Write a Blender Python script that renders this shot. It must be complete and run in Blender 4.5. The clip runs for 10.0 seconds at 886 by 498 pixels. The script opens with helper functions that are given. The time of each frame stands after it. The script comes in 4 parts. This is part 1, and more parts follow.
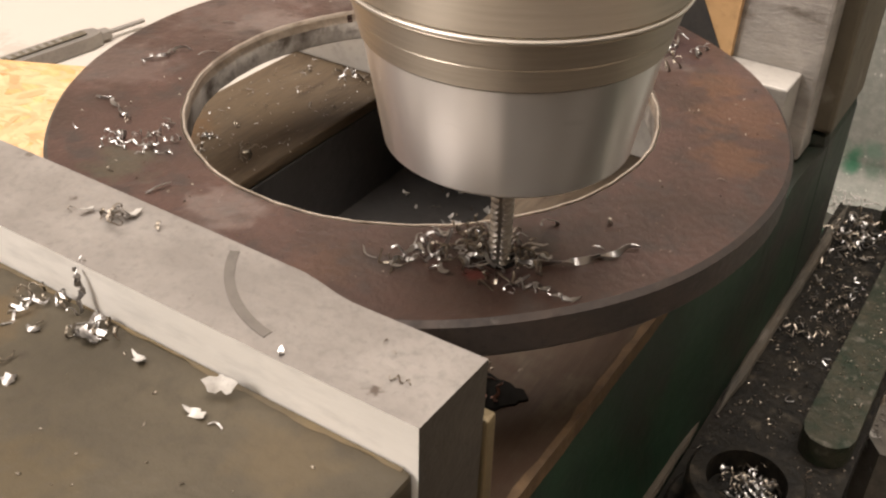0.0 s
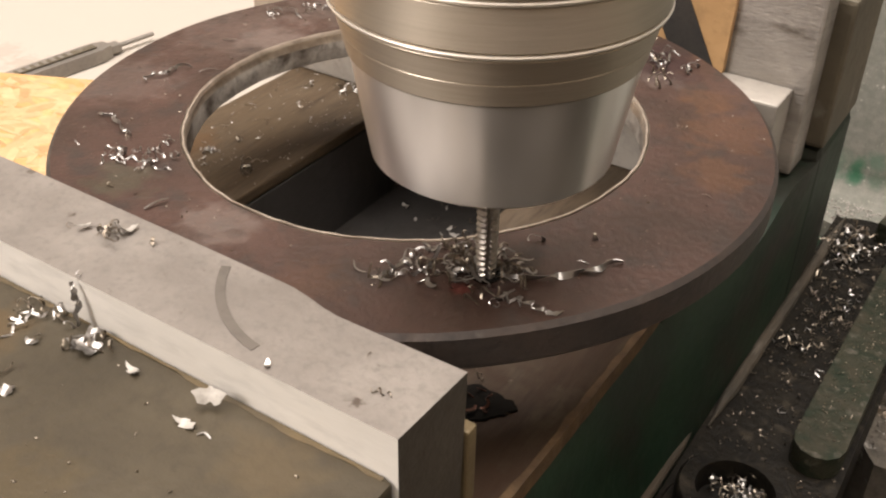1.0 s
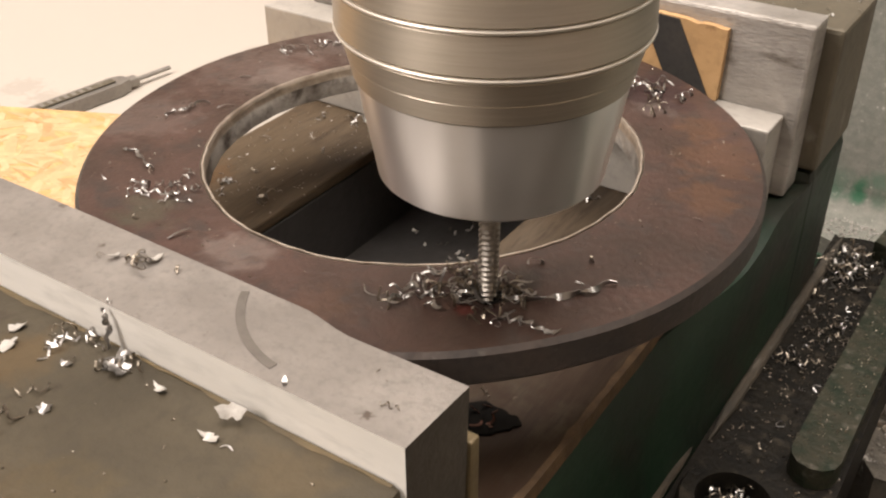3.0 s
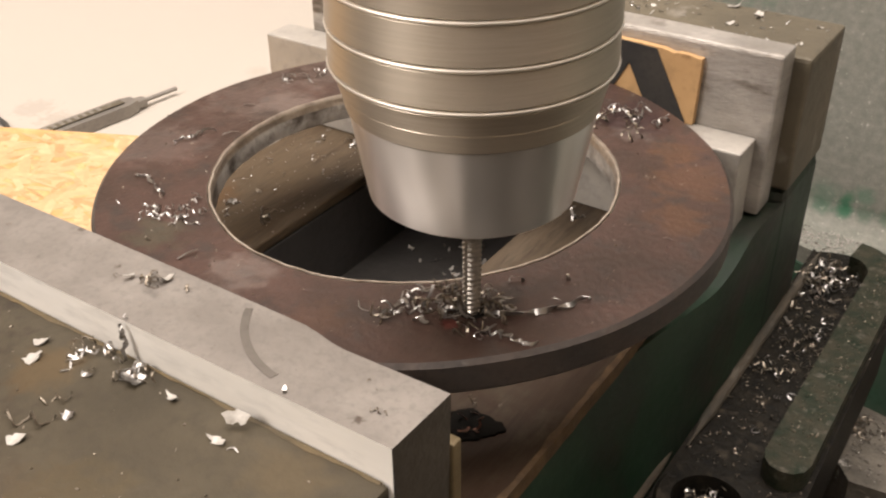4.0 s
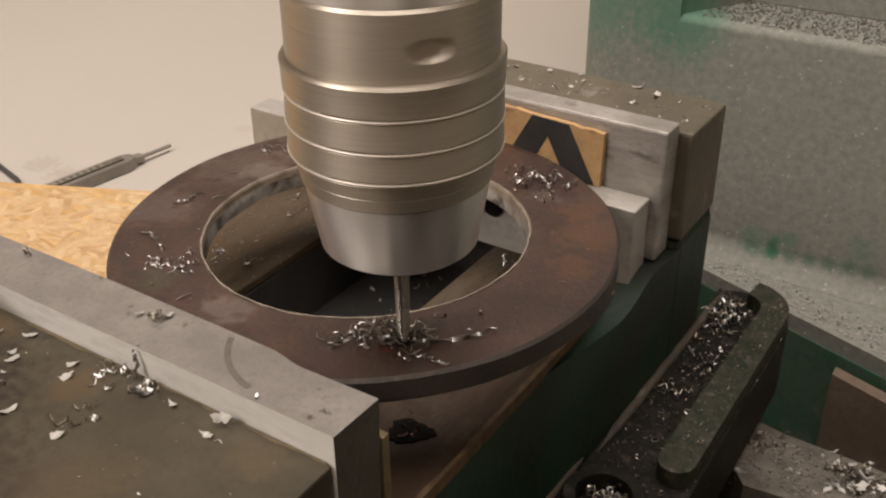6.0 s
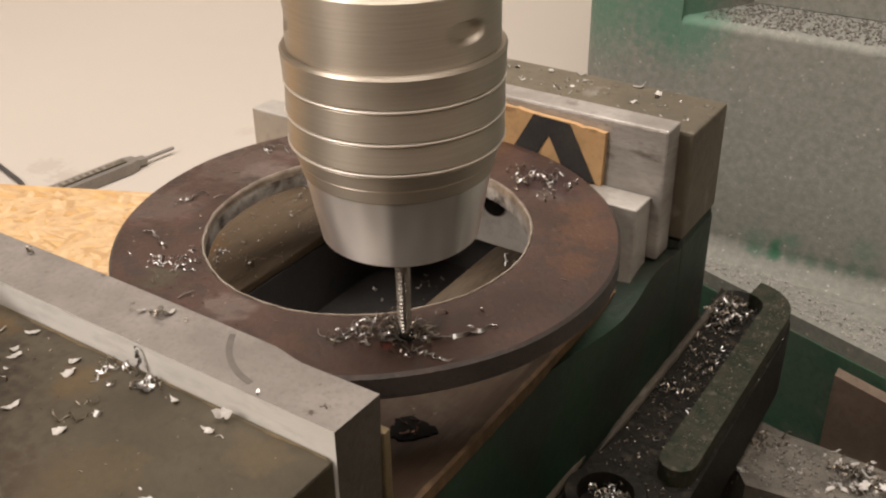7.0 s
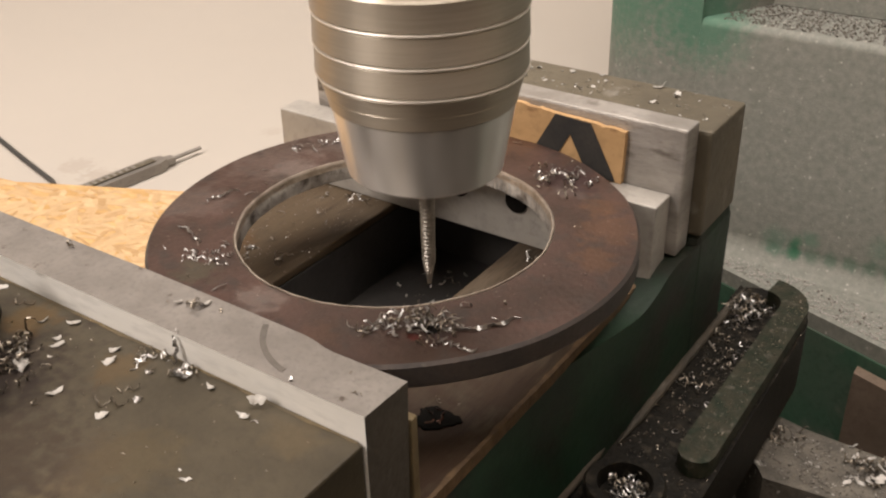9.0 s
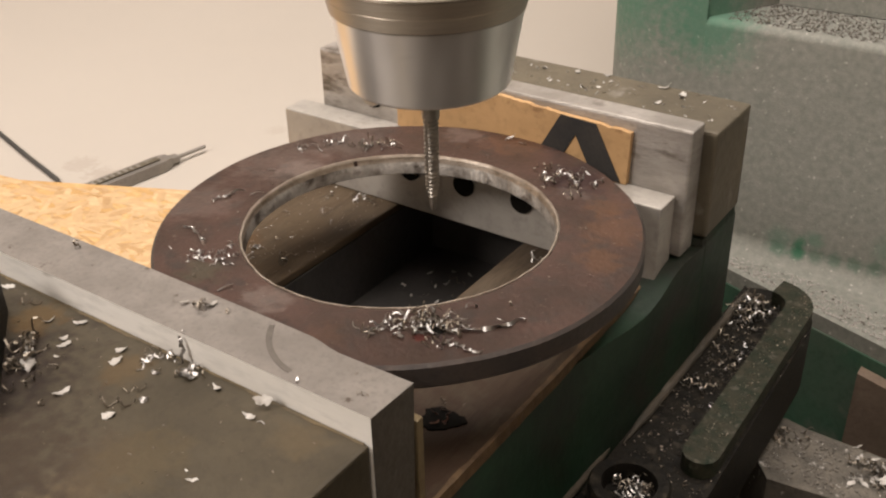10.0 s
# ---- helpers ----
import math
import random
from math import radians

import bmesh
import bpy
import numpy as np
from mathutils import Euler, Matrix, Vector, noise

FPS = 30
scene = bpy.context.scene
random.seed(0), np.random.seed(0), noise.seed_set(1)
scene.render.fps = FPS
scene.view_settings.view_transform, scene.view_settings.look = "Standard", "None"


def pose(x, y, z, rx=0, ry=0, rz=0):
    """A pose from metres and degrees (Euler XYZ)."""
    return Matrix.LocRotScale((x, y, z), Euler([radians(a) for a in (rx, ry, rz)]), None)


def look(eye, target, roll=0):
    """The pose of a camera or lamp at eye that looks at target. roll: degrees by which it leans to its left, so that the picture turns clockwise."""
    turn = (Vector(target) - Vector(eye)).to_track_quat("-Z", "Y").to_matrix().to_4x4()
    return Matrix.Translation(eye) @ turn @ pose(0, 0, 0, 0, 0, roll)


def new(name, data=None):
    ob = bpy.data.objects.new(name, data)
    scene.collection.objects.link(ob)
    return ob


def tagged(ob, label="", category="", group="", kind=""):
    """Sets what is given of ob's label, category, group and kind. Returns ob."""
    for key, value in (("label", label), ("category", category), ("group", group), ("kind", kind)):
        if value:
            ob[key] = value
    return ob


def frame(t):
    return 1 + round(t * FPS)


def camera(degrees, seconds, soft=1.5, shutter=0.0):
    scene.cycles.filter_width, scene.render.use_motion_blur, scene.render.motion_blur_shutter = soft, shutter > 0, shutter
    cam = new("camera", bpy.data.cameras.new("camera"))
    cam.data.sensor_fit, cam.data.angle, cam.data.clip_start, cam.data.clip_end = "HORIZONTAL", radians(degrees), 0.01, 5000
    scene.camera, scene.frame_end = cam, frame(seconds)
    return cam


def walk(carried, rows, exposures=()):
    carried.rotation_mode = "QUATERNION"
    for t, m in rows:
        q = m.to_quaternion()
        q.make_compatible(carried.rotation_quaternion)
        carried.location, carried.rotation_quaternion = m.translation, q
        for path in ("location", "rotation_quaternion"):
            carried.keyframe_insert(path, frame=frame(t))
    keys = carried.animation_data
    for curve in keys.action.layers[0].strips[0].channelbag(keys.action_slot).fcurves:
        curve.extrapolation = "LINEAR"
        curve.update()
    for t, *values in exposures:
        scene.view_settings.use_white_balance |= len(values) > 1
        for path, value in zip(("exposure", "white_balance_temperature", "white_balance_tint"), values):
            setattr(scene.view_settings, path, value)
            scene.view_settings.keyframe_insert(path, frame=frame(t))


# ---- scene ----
EXPO = [(0, 0.42), (2.7, 0.36), (4.0, 0.36), (4.5, 0.3), (5.0, 0.02), (5.5, -0.31), (6.2, -0.26), (7.0, -0.02), (7.5, 0.02), (10.0, 0.02)]
cam = camera(47.03, 10.0, soft=2.2, shutter=0.5)
PATH = [
    (0, pose(0.10647, -0.15948, 0.09599, 54.989, -1.143, 32.951)),
    (0.5, pose(0.11045, -0.15865, 0.09907, 55.113, -0.805, 33.665)),
    (1, pose(0.11157, -0.15980, 0.09950, 55.452, -0.778, 33.583)),
    (1.5, pose(0.11329, -0.16181, 0.10059, 55.800, -0.725, 33.525)),
    (2, pose(0.11482, -0.16323, 0.10229, 56.071, -0.511, 33.688)),
    (2.5, pose(0.11650, -0.16514, 0.10386, 56.489, -0.100, 33.713)),
    (4, pose(0.12790, -0.17517, 0.11602, 57.404, 0.635, 33.925)),
    (4.5, pose(0.14019, -0.18665, 0.12695, 58.279, 0.579, 33.441)),
    (5, pose(0.15598, -0.20083, 0.14247, 59.295, 0.263, 33.019)),
    (5.5, pose(0.16471, -0.20730, 0.14893, 59.388, 0.463, 33.183)),
    (7, pose(0.16751, -0.20937, 0.14687, 59.840, 0.759, 33.408)),
    (7.5, pose(0.17022, -0.21222, 0.14863, 59.795, 0.924, 33.715)),
    (8, pose(0.17239, -0.21564, 0.15008, 59.850, 1.035, 33.983)),
    (8.5, pose(0.17286, -0.21681, 0.15015, 59.932, 1.208, 34.301)),
    (9, pose(0.17123, -0.21722, 0.14983, 59.938, 1.216, 34.440)),
    (9.5, pose(0.17090, -0.21738, 0.15059, 59.831, 1.265, 34.577)),
    (10, pose(0.17048, -0.21755, 0.15077, 59.814, 1.159, 34.641)),
]
walk(cam, PATH, EXPO)

# ---- world, lights, exposure ----
world = bpy.data.worlds.new("world")
scene.world = world
world.use_nodes = True
world.node_tree.nodes["Background"].inputs[0].default_value = (1.0, 0.86, 0.7, 1)
world.node_tree.nodes["Background"].inputs[1].default_value = 0.02


def area_lamp(name, eye, target, size, watts, color):
    data = bpy.data.lights.new(name, "AREA")
    data.shape, data.size, data.energy, data.color = "DISK", size, watts, color
    ob = new(name, data)
    ob.matrix_world = look(eye, target)
    return ob


WARM = (1.0, 0.9, 0.83)
area_lamp("work_light", (-0.4, -0.86, 0.8), (-0.02, 0.02, -0.02), 0.4, 11.0, WARM)
area_lamp("ceiling_light", (0.0, 0.0, 1.8), (0.0, 0.0, 0.0), 1.8, 66.0, WARM)
scene.view_settings.exposure = 0.0

# ---- materials ----


def mat(name, color, rough=0.5, metal=0.0, color2=None, scale=40.0, bump=0.0, bump_scale=300.0, spots=None,
        spot_scale=25.0, spot_from=0.55, spot_to=0.68, stretch=(1, 1, 1), rough2=None, spec=0.5, coat=0.0, contrast=(0.35, 0.65), detail=6.0, turned=0.0, grit=1.0):
    """A two-scale procedural surface: base colour mixed with color2 by noise, optional stains, fine relief."""
    m = bpy.data.materials.new(name)
    m.use_nodes = True
    nt = m.node_tree
    n, l = nt.nodes, nt.links
    b = n["Principled BSDF"]
    b.inputs["Roughness"].default_value, b.inputs["Metallic"].default_value = rough, metal
    b.inputs["Specular IOR Level"].default_value = spec
    b.inputs["Coat Weight"].default_value = coat
    b.inputs["Coat Roughness"].default_value = 0.25
    if turned:
        b.inputs["Anisotropic"].default_value, b.inputs["Anisotropic Rotation"].default_value = turned, 0.25
        tan = n.new("ShaderNodeTangent")
        tan.direction_type, tan.axis = "RADIAL", "Z"
        l.new(tan.outputs["Tangent"], b.inputs["Tangent"])
    tc = n.new("ShaderNodeTexCoord")
    mp = n.new("ShaderNodeMapping")
    mp.inputs["Scale"].default_value = stretch
    l.new(tc.outputs["Object"], mp.inputs["Vector"])

    def noise_tex(s, d=detail):
        t = n.new("ShaderNodeTexNoise")
        t.inputs["Scale"].default_value, t.inputs["Detail"].default_value = s, d
        t.inputs["Roughness"].default_value = 0.6
        l.new(mp.outputs["Vector"], t.inputs["Vector"])
        return t

    def ramp(src, a, c):
        r = n.new("ShaderNodeMapRange")
        r.inputs["From Min"].default_value, r.inputs["From Max"].default_value = a, c
        l.new(src, r.inputs["Value"])
        return r.outputs["Result"]

    def mix(fac, a, c):
        x = n.new("ShaderNodeMix")
        x.data_type = "RGBA"
        l.new(fac, x.inputs["Factor"])
        if isinstance(a, tuple):
            x.inputs[6].default_value = (*a, 1)
        else:
            l.new(a, x.inputs[6])
        x.inputs[7].default_value = (*c, 1)
        return x.outputs[2]

    base = noise_tex(scale)
    fac = ramp(base.outputs["Fac"], *contrast)
    col = mix(fac, color, color2 or tuple(c * 0.8 for c in color))
    fine = noise_tex(scale * 9)
    if grit:
        col = mix(ramp(fine.outputs["Fac"], 0.5, 0.5 + 0.4 / grit), col, tuple(c * 0.55 for c in color))
    if spots:
        st = noise_tex(spot_scale, 8)
        col = mix(ramp(st.outputs["Fac"], spot_from, spot_to), col, spots)
    l.new(col, b.inputs["Base Color"])
    r2 = n.new("ShaderNodeMapRange")
    r2.inputs["To Min"].default_value, r2.inputs["To Max"].default_value = rough, rough2 if rough2 is not None else min(1, rough + 0.15)
    l.new(fine.outputs["Fac"], r2.inputs["Value"])
    l.new(r2.outputs["Result"], b.inputs["Roughness"])
    if bump:
        bt = noise_tex(bump_scale, 4)
        bp = n.new("ShaderNodeBump")
        bp.inputs["Strength"].default_value, bp.inputs["Distance"].default_value = bump, 0.0006
        l.new(bt.outputs["Fac"], bp.inputs["Height"])
        l.new(bp.outputs["Normal"], b.inputs["Normal"])
    return m


RUST = mat("rusty_mill_scale", (0.062, 0.0325, 0.025), 0.37, 0.12, (0.034, 0.0185, 0.013), 48, 0.5, 480, (0.034, 0.023, 0.019), 120, 0.52, 0.66, rough2=0.54, contrast=(0.36, 0.64))


def blots(m, rows, ragged=1.0):
    """Adds worn, stained or shade-painted patches with ragged edges: x, y, radius, colour."""
    nt = m.node_tree
    n, l = nt.nodes, nt.links
    b = n["Principled BSDF"]
    col = b.inputs["Base Color"].links[0].from_socket
    tc = n.new("ShaderNodeTexCoord")
    ns = n.new("ShaderNodeTexNoise")
    ns.inputs["Scale"].default_value, ns.inputs["Detail"].default_value = 260, 9
    l.new(tc.outputs["Object"], ns.inputs["Vector"])
    edge = n.new("ShaderNodeMapRange")
    edge.inputs["To Min"].default_value, edge.inputs["To Max"].default_value = 0.5 - 0.5 * ragged, 0.5 + 0.5 * ragged
    l.new(ns.outputs["Fac"], edge.inputs["Value"])
    for x, y, r, color, depth, *z in rows:
        d = n.new("ShaderNodeVectorMath")
        d.operation = "DISTANCE"
        d.inputs[1].default_value = (x, y, z[0] if z else 0)
        l.new(tc.outputs["Object"], d.inputs[0])
        mr = n.new("ShaderNodeMapRange")
        mr.inputs["From Min"].default_value, mr.inputs["From Max"].default_value = 0, r
        mr.inputs["To Min"].default_value, mr.inputs["To Max"].default_value = 0.75, 0.0
        l.new(d.outputs["Value"], mr.inputs["Value"])
        ad = n.new("ShaderNodeMath")
        ad.operation = "ADD"
        l.new(mr.outputs["Result"], ad.inputs[0])
        l.new(edge.outputs["Result"], ad.inputs[1])
        st = n.new("ShaderNodeMapRange")
        st.inputs["From Min"].default_value, st.inputs["From Max"].default_value = 0.78 - 0.12 * (1 - ragged), 1.02 + 0.1 * (1 - ragged)
        st.inputs["To Max"].default_value = depth
        l.new(ad.outputs["Value"], st.inputs["Value"])
        mx = n.new("ShaderNodeMix")
        mx.data_type = "RGBA"
        l.new(st.outputs["Result"], mx.inputs["Factor"])
        l.new(col, mx.inputs[6])
        mx.inputs[7].default_value = (*color, 1)
        col = mx.outputs[2]
    l.new(col, b.inputs["Base Color"])


WORN, DARK_OIL, ORANGE = (0.21, 0.17, 0.15), (0.03, 0.014, 0.013), (0.1, 0.046, 0.021)
blots(RUST, [(-0.062, -0.024, 0.022, WORN, 0.16), (-0.052, 0.04, 0.024, WORN, 0.18), (-0.06, 0.012, 0.03, WORN, 0.14), (-0.004, -0.0557, 0.013, WORN, 0.3), (-0.052, 0.012, 0.014, WORN, 0.25), (-0.02, 0.066, 0.014, WORN, 0.2), (0.036, 0.047, 0.01, WORN, 0.25),
             (0.0315, 0.0545, 0.017, DARK_OIL, 0.9), (0.04, 0.05, 0.007, DARK_OIL, 0.7), (0.047, -0.0455, 0.004, DARK_OIL, 0.8), (0.042, -0.047, 0.0035, (0.09, 0.02, 0.015), 0.8), (0.02, -0.06, 0.012, ORANGE, 0.2),
             (0.058, 0.03, 0.018, ORANGE, 0.45), (0.063, 0.012, 0.012, ORANGE, 0.5), (0.05, 0.042, 0.012, ORANGE, 0.45), (0.0, 0.07, 0.02, ORANGE, 0.35), (-0.03, -0.054, 0.012, (0.05, 0.045, 0.028), 0.6)])
RUST_EDGE = mat("dark_flame_cut_edge", (0.042, 0.038, 0.036), 0.45, 0.4, (0.066, 0.05, 0.042), 60, 0.4, 500, (0.11, 0.098, 0.086), 330, 0.62, 0.78)
BORE = mat("bright_bored_steel", (0.66, 0.63, 0.59), 0.38, 0.6, (0.3, 0.275, 0.25), 110, 0.8, 300, (0.12, 0.1, 0.085), 75, 0.53, 0.64)
JAW = mat("ground_steel_jaw", (0.245, 0.224, 0.203), 0.44, 0.4, (0.18, 0.163, 0.147), 70, 0.25, 600, (0.08, 0.062, 0.05), 190, 0.64, 0.71, rough2=0.55)
JAW_FACE = mat("milled_steel_face", (0.46, 0.43, 0.4), 0.4, 0.6, (0.27, 0.25, 0.225), 32, 0.4, 500, (0.13, 0.11, 0.09), 45, 0.56, 0.68, stretch=(1, 1, 3))
# paler ground steel with the light from the front put into its colour
JAW_FRONT_LIT = mat("front_lit_ground_steel", (0.82, 0.8, 0.76), 0.45, 0.1, (0.62, 0.6, 0.56), 9, 0.15, 500, (0.4, 0.37, 0.33), 60, 0.66, 0.76, stretch=(1, 1, 4))
JAW_END = mat("dark_end_steel", (0.085, 0.073, 0.059), 0.5, 0.3, (0.06, 0.05, 0.04), 60, 0.4, 500, (0.12, 0.105, 0.09), 150, 0.6, 0.72)
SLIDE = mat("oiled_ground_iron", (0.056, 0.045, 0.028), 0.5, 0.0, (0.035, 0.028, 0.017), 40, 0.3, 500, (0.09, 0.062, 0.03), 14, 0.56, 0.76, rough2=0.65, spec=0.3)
BED = mat("oily_brown_way", (0.08, 0.058, 0.036), 0.5, 0.0, (0.058, 0.038, 0.021), 110, 0.6, 420, (0.034, 0.022, 0.013), 260, 0.54, 0.72, stretch=(1, 0.16, 1), spec=0.25, grit=1.6)
GREEN = mat("green_machine_enamel", (0.006, 0.024, 0.0105), 0.45, 0.0, (0.005, 0.012, 0.006), 34, 0.5, 250, (0.013, 0.0115, 0.008), 30, 0.5, 0.66, spec=0.4)
GREEN_DUSTY = mat("dusty_green_enamel", (0.24, 0.238, 0.21), 0.75, 0.0, (0.175, 0.182, 0.157), 240, 0.35, 500, (0.5, 0.48, 0.43), 330, 0.63, 0.72, grit=1.3)
GREEN_CLEAN = mat("bright_green_enamel", (0.035, 0.09, 0.055), 0.55, 0.0, (0.06, 0.095, 0.066), 30, 0.5, 400, (0.15, 0.145, 0.12), 40, 0.54, 0.76)
GRIME = mat("oily_black_grime", (0.005, 0.0045, 0.0036), 0.5, 0.0, (0.012, 0.01, 0.007), 160, 1.0, 500, (0.034, 0.028, 0.02), 190, 0.57, 0.7, spec=0.12)
DUST_IRON = mat("chip_dusted_iron", (0.11, 0.097, 0.078), 0.8, 0.0, (0.05, 0.044, 0.035), 110, 1.0, 700, (0.34, 0.32, 0.29), 220, 0.6, 0.7)
# plain steel whose gold tone is a warm reflection put into the colour
WARM_REFLECT = mat("steel_warm_reflection", (0.2, 0.155, 0.085), 0.5, 0.3, (0.13, 0.095, 0.05), 60, 0.2, 400)
BED_RUST_SHADE = mat("rusty_shaded_way", (0.074, 0.056, 0.038), 0.5, 0.0, (0.05, 0.034, 0.02), 110, 0.7, 420, (0.028, 0.018, 0.011), 260, 0.52, 0.68, stretch=(1, 0.13, 1), spec=0.25, grit=1.6)
blots(BED, [(-0.083, 0.008, 0.016, (0.085, 0.045, 0.018), 0.6, -0.0365), (-0.07, 0.03, 0.02, (0.08, 0.055, 0.03), 0.4, -0.0365)], 0.8)
# dark front patches: rust, plus the shade of ring and jaw painted in
blots(BED_RUST_SHADE, [(0.036, -0.05, 0.06, (0.034, 0.017, 0.009), 0.85, -0.0365), (0.05, -0.012, 0.025, (0.042, 0.022, 0.012), 0.6, -0.0365), (0.03, -0.09, 0.05, (0.028, 0.015, 0.008), 0.8, -0.0365)], 0.7)
SLOT = mat("black_oily_iron", (0.05, 0.046, 0.043), 0.36, 0.0, (0.033, 0.03, 0.028), 40, 0.3, 400, spec=0.5)
BURR = mat("bright_burr", (0.62, 0.55, 0.48), 0.35, 0.8, (0.3, 0.25, 0.2), 120, 0.4, 600)
STAIN = mat("oil_stain", (0.13, 0.115, 0.1), 0.5, 0.3)
VARNISH = mat("yellow_oil_film", (0.12, 0.085, 0.038), 0.45, 0.0, (0.066, 0.05, 0.028), 60, 0.3, 500)
GRIME_RIM = mat("dirty_dusted_rim", (0.03, 0.027, 0.017), 0.55, 0.0, (0.008, 0.014, 0.007), 190, 1.0, 500, (0.08, 0.072, 0.058), 260, 0.57, 0.72, spec=0.2)
CHUCK = mat("turned_steel", (0.5, 0.46, 0.41), 0.3, 1.0, (0.46, 0.42, 0.37), 60, 0.06, 200, stretch=(1, 1, 30), rough2=0.36, turned=0.7)
CHUCK_DARK = mat("stained_turned_steel", (0.5, 0.45, 0.38), 0.42, 1.0, (0.45, 0.4, 0.335), 60, 0.06, 200, stretch=(1, 1, 30), rough2=0.5, turned=0.7)
# colour noise drawn out along z paints upright reflections on nose and cap
CHUCK_STREAKED = mat("steel_reflection_streaks", (0.92, 0.9, 0.89), 0.26, 0.9, (0.55, 0.53, 0.51), 130, 0.0, 200, stretch=(1, 1, 0.02), rough2=0.32, turned=0.8, contrast=(0.4, 0.7), detail=2.0, grit=0)
GROOVE_SHINE = mat("groove_highlight_steel", (0.95, 0.9, 0.82), 0.35, 0.85)
TAP = mat("dark_tool_steel", (0.38, 0.355, 0.32), 0.34, 1.0, (0.28, 0.255, 0.23), 200, 0.2, 800)
CARD = mat("corrugated_cardboard", (0.44, 0.275, 0.13), 0.85, 0.0, (0.36, 0.22, 0.1), 35, 0.4, 500, (0.2, 0.11, 0.05), 120, 0.62, 0.72)
INK = mat("black_print", (0.012, 0.012, 0.012), 0.65, 0.0, (0.03, 0.026, 0.022), 80)
BLACK = mat("dark_hole", (0.006, 0.005, 0.004), 0.7, spec=0.1)
OSB = mat("pale_wood_board", (0.56, 0.37, 0.17), 0.75, 0.0, (0.4, 0.24, 0.09), 48, 0.7, 300, (0.26, 0.14, 0.055), 60, 0.57, 0.7, stretch=(1, 2.2, 1), contrast=(0.3, 0.6))
CREAM = mat("cream_painted_board", (0.41, 0.375, 0.33), 0.65, 0.0, (0.37, 0.335, 0.295), 2, 0.04, 200, contrast=(0.1, 0.9), grit=0)
PLASTER = mat("cream_plaster", (0.72, 0.66, 0.58), 0.85, 0.0, (0.68, 0.62, 0.54), 4, 0.2, 120)
CONCRETE = mat("workshop_concrete", (0.24, 0.22, 0.2), 0.85, 0.0, (0.17, 0.155, 0.14), 5, 0.5, 80)
TOOL = mat("grey_anodised_tool", (0.3, 0.28, 0.25), 0.4, 0.6, (0.24, 0.22, 0.2), 60, 0.1, 300)
RUBBER = mat("black_cable", (0.04, 0.038, 0.035), 0.5)
SWARF = mat("bright_swarf", (0.4, 0.39, 0.38), 0.27, 1.0, (0.3, 0.285, 0.27), 400, 0.2, 900)
PARALLEL = mat("ground_parallel_steel", (0.42, 0.395, 0.36), 0.42, 0.35, (0.32, 0.3, 0.27), 30, 0.3, 500, (0.22, 0.2, 0.17), 70, 0.6, 0.74)
SWARF_DULL = mat("dull_swarf", (0.24, 0.21, 0.17), 0.32, 1.0, (0.12, 0.1, 0.08), 500, 0.2, 900)
SWARF_WHITE = mat("pale_flake", (0.42, 0.4, 0.37), 0.5, 0.3, (0.34, 0.32, 0.29), 300)
GOLD_IRON = mat("varnished_ground_iron", (0.13, 0.11, 0.076), 0.5, 0.2, (0.085, 0.072, 0.05), 30, 0.4, 400, (0.2, 0.18, 0.15), 70, 0.6, 0.72)
CHIP_DUST = mat("dusty_grey_chips", (0.17, 0.152, 0.13), 0.7, 0.2, (0.08, 0.07, 0.058), 500, 0.0, 500)
RIDGE = mat("dirty_worn_ridge", (0.06, 0.046, 0.03), 0.7, 0.0, (0.022, 0.019, 0.013), 120, 1.0, 500, (0.11, 0.095, 0.075), 240, 0.56, 0.7, stretch=(1, 0.3, 1))
WORN_EDGE = mat("worn_bare_edge", (0.16, 0.1, 0.05), 0.5, 0.2, (0.07, 0.042, 0.022), 160, 0.6, 500)
OILY = mat("oily_red_brown_chip", (0.09, 0.035, 0.02), 0.25, 0.6, (0.03, 0.014, 0.01), 300, 0.3, 700)


def strand_mat(name, tones):
    """Wood strands: one tone a strand, with fine grain along it."""
    m = bpy.data.materials.new(name)
    m.use_nodes = True
    n, l = m.node_tree.nodes, m.node_tree.links
    b = n["Principled BSDF"]
    b.inputs["Roughness"].default_value = 0.8
    geo = n.new("ShaderNodeNewGeometry")
    ramp = n.new("ShaderNodeValToRGB")
    while len(ramp.color_ramp.elements) < len(tones):
        ramp.color_ramp.elements.new(0.5)
    for k, c in enumerate(tones):
        ramp.color_ramp.elements[k].position = k / (len(tones) - 1)
        ramp.color_ramp.elements[k].color = (*c, 1)
    l.new(geo.outputs["Random Per Island"], ramp.inputs["Fac"])
    tc = n.new("ShaderNodeTexCoord")
    grain = n.new("ShaderNodeTexNoise")
    grain.inputs["Scale"].default_value, grain.inputs["Detail"].default_value = 260, 6
    l.new(tc.outputs["Object"], grain.inputs["Vector"])
    mx = n.new("ShaderNodeMix")
    mx.data_type, mx.blend_type = "RGBA", "MULTIPLY"
    mx.inputs["Factor"].default_value = 0.5
    l.new(ramp.outputs["Color"], mx.inputs[6])
    l.new(grain.outputs["Color"], mx.inputs[7])
    hue = n.new("ShaderNodeRGBToBW")
    l.new(grain.outputs["Color"], hue.inputs["Color"])
    l.new(hue.outputs["Val"], mx.inputs[7])
    l.new(mx.outputs[2], b.inputs["Base Color"])
    bp = n.new("ShaderNodeBump")
    bp.inputs["Strength"].default_value, bp.inputs["Distance"].default_value = 0.5, 0.0005
    l.new(grain.outputs["Fac"], bp.inputs["Height"])
    l.new(bp.outputs["Normal"], b.inputs["Normal"])
    return m


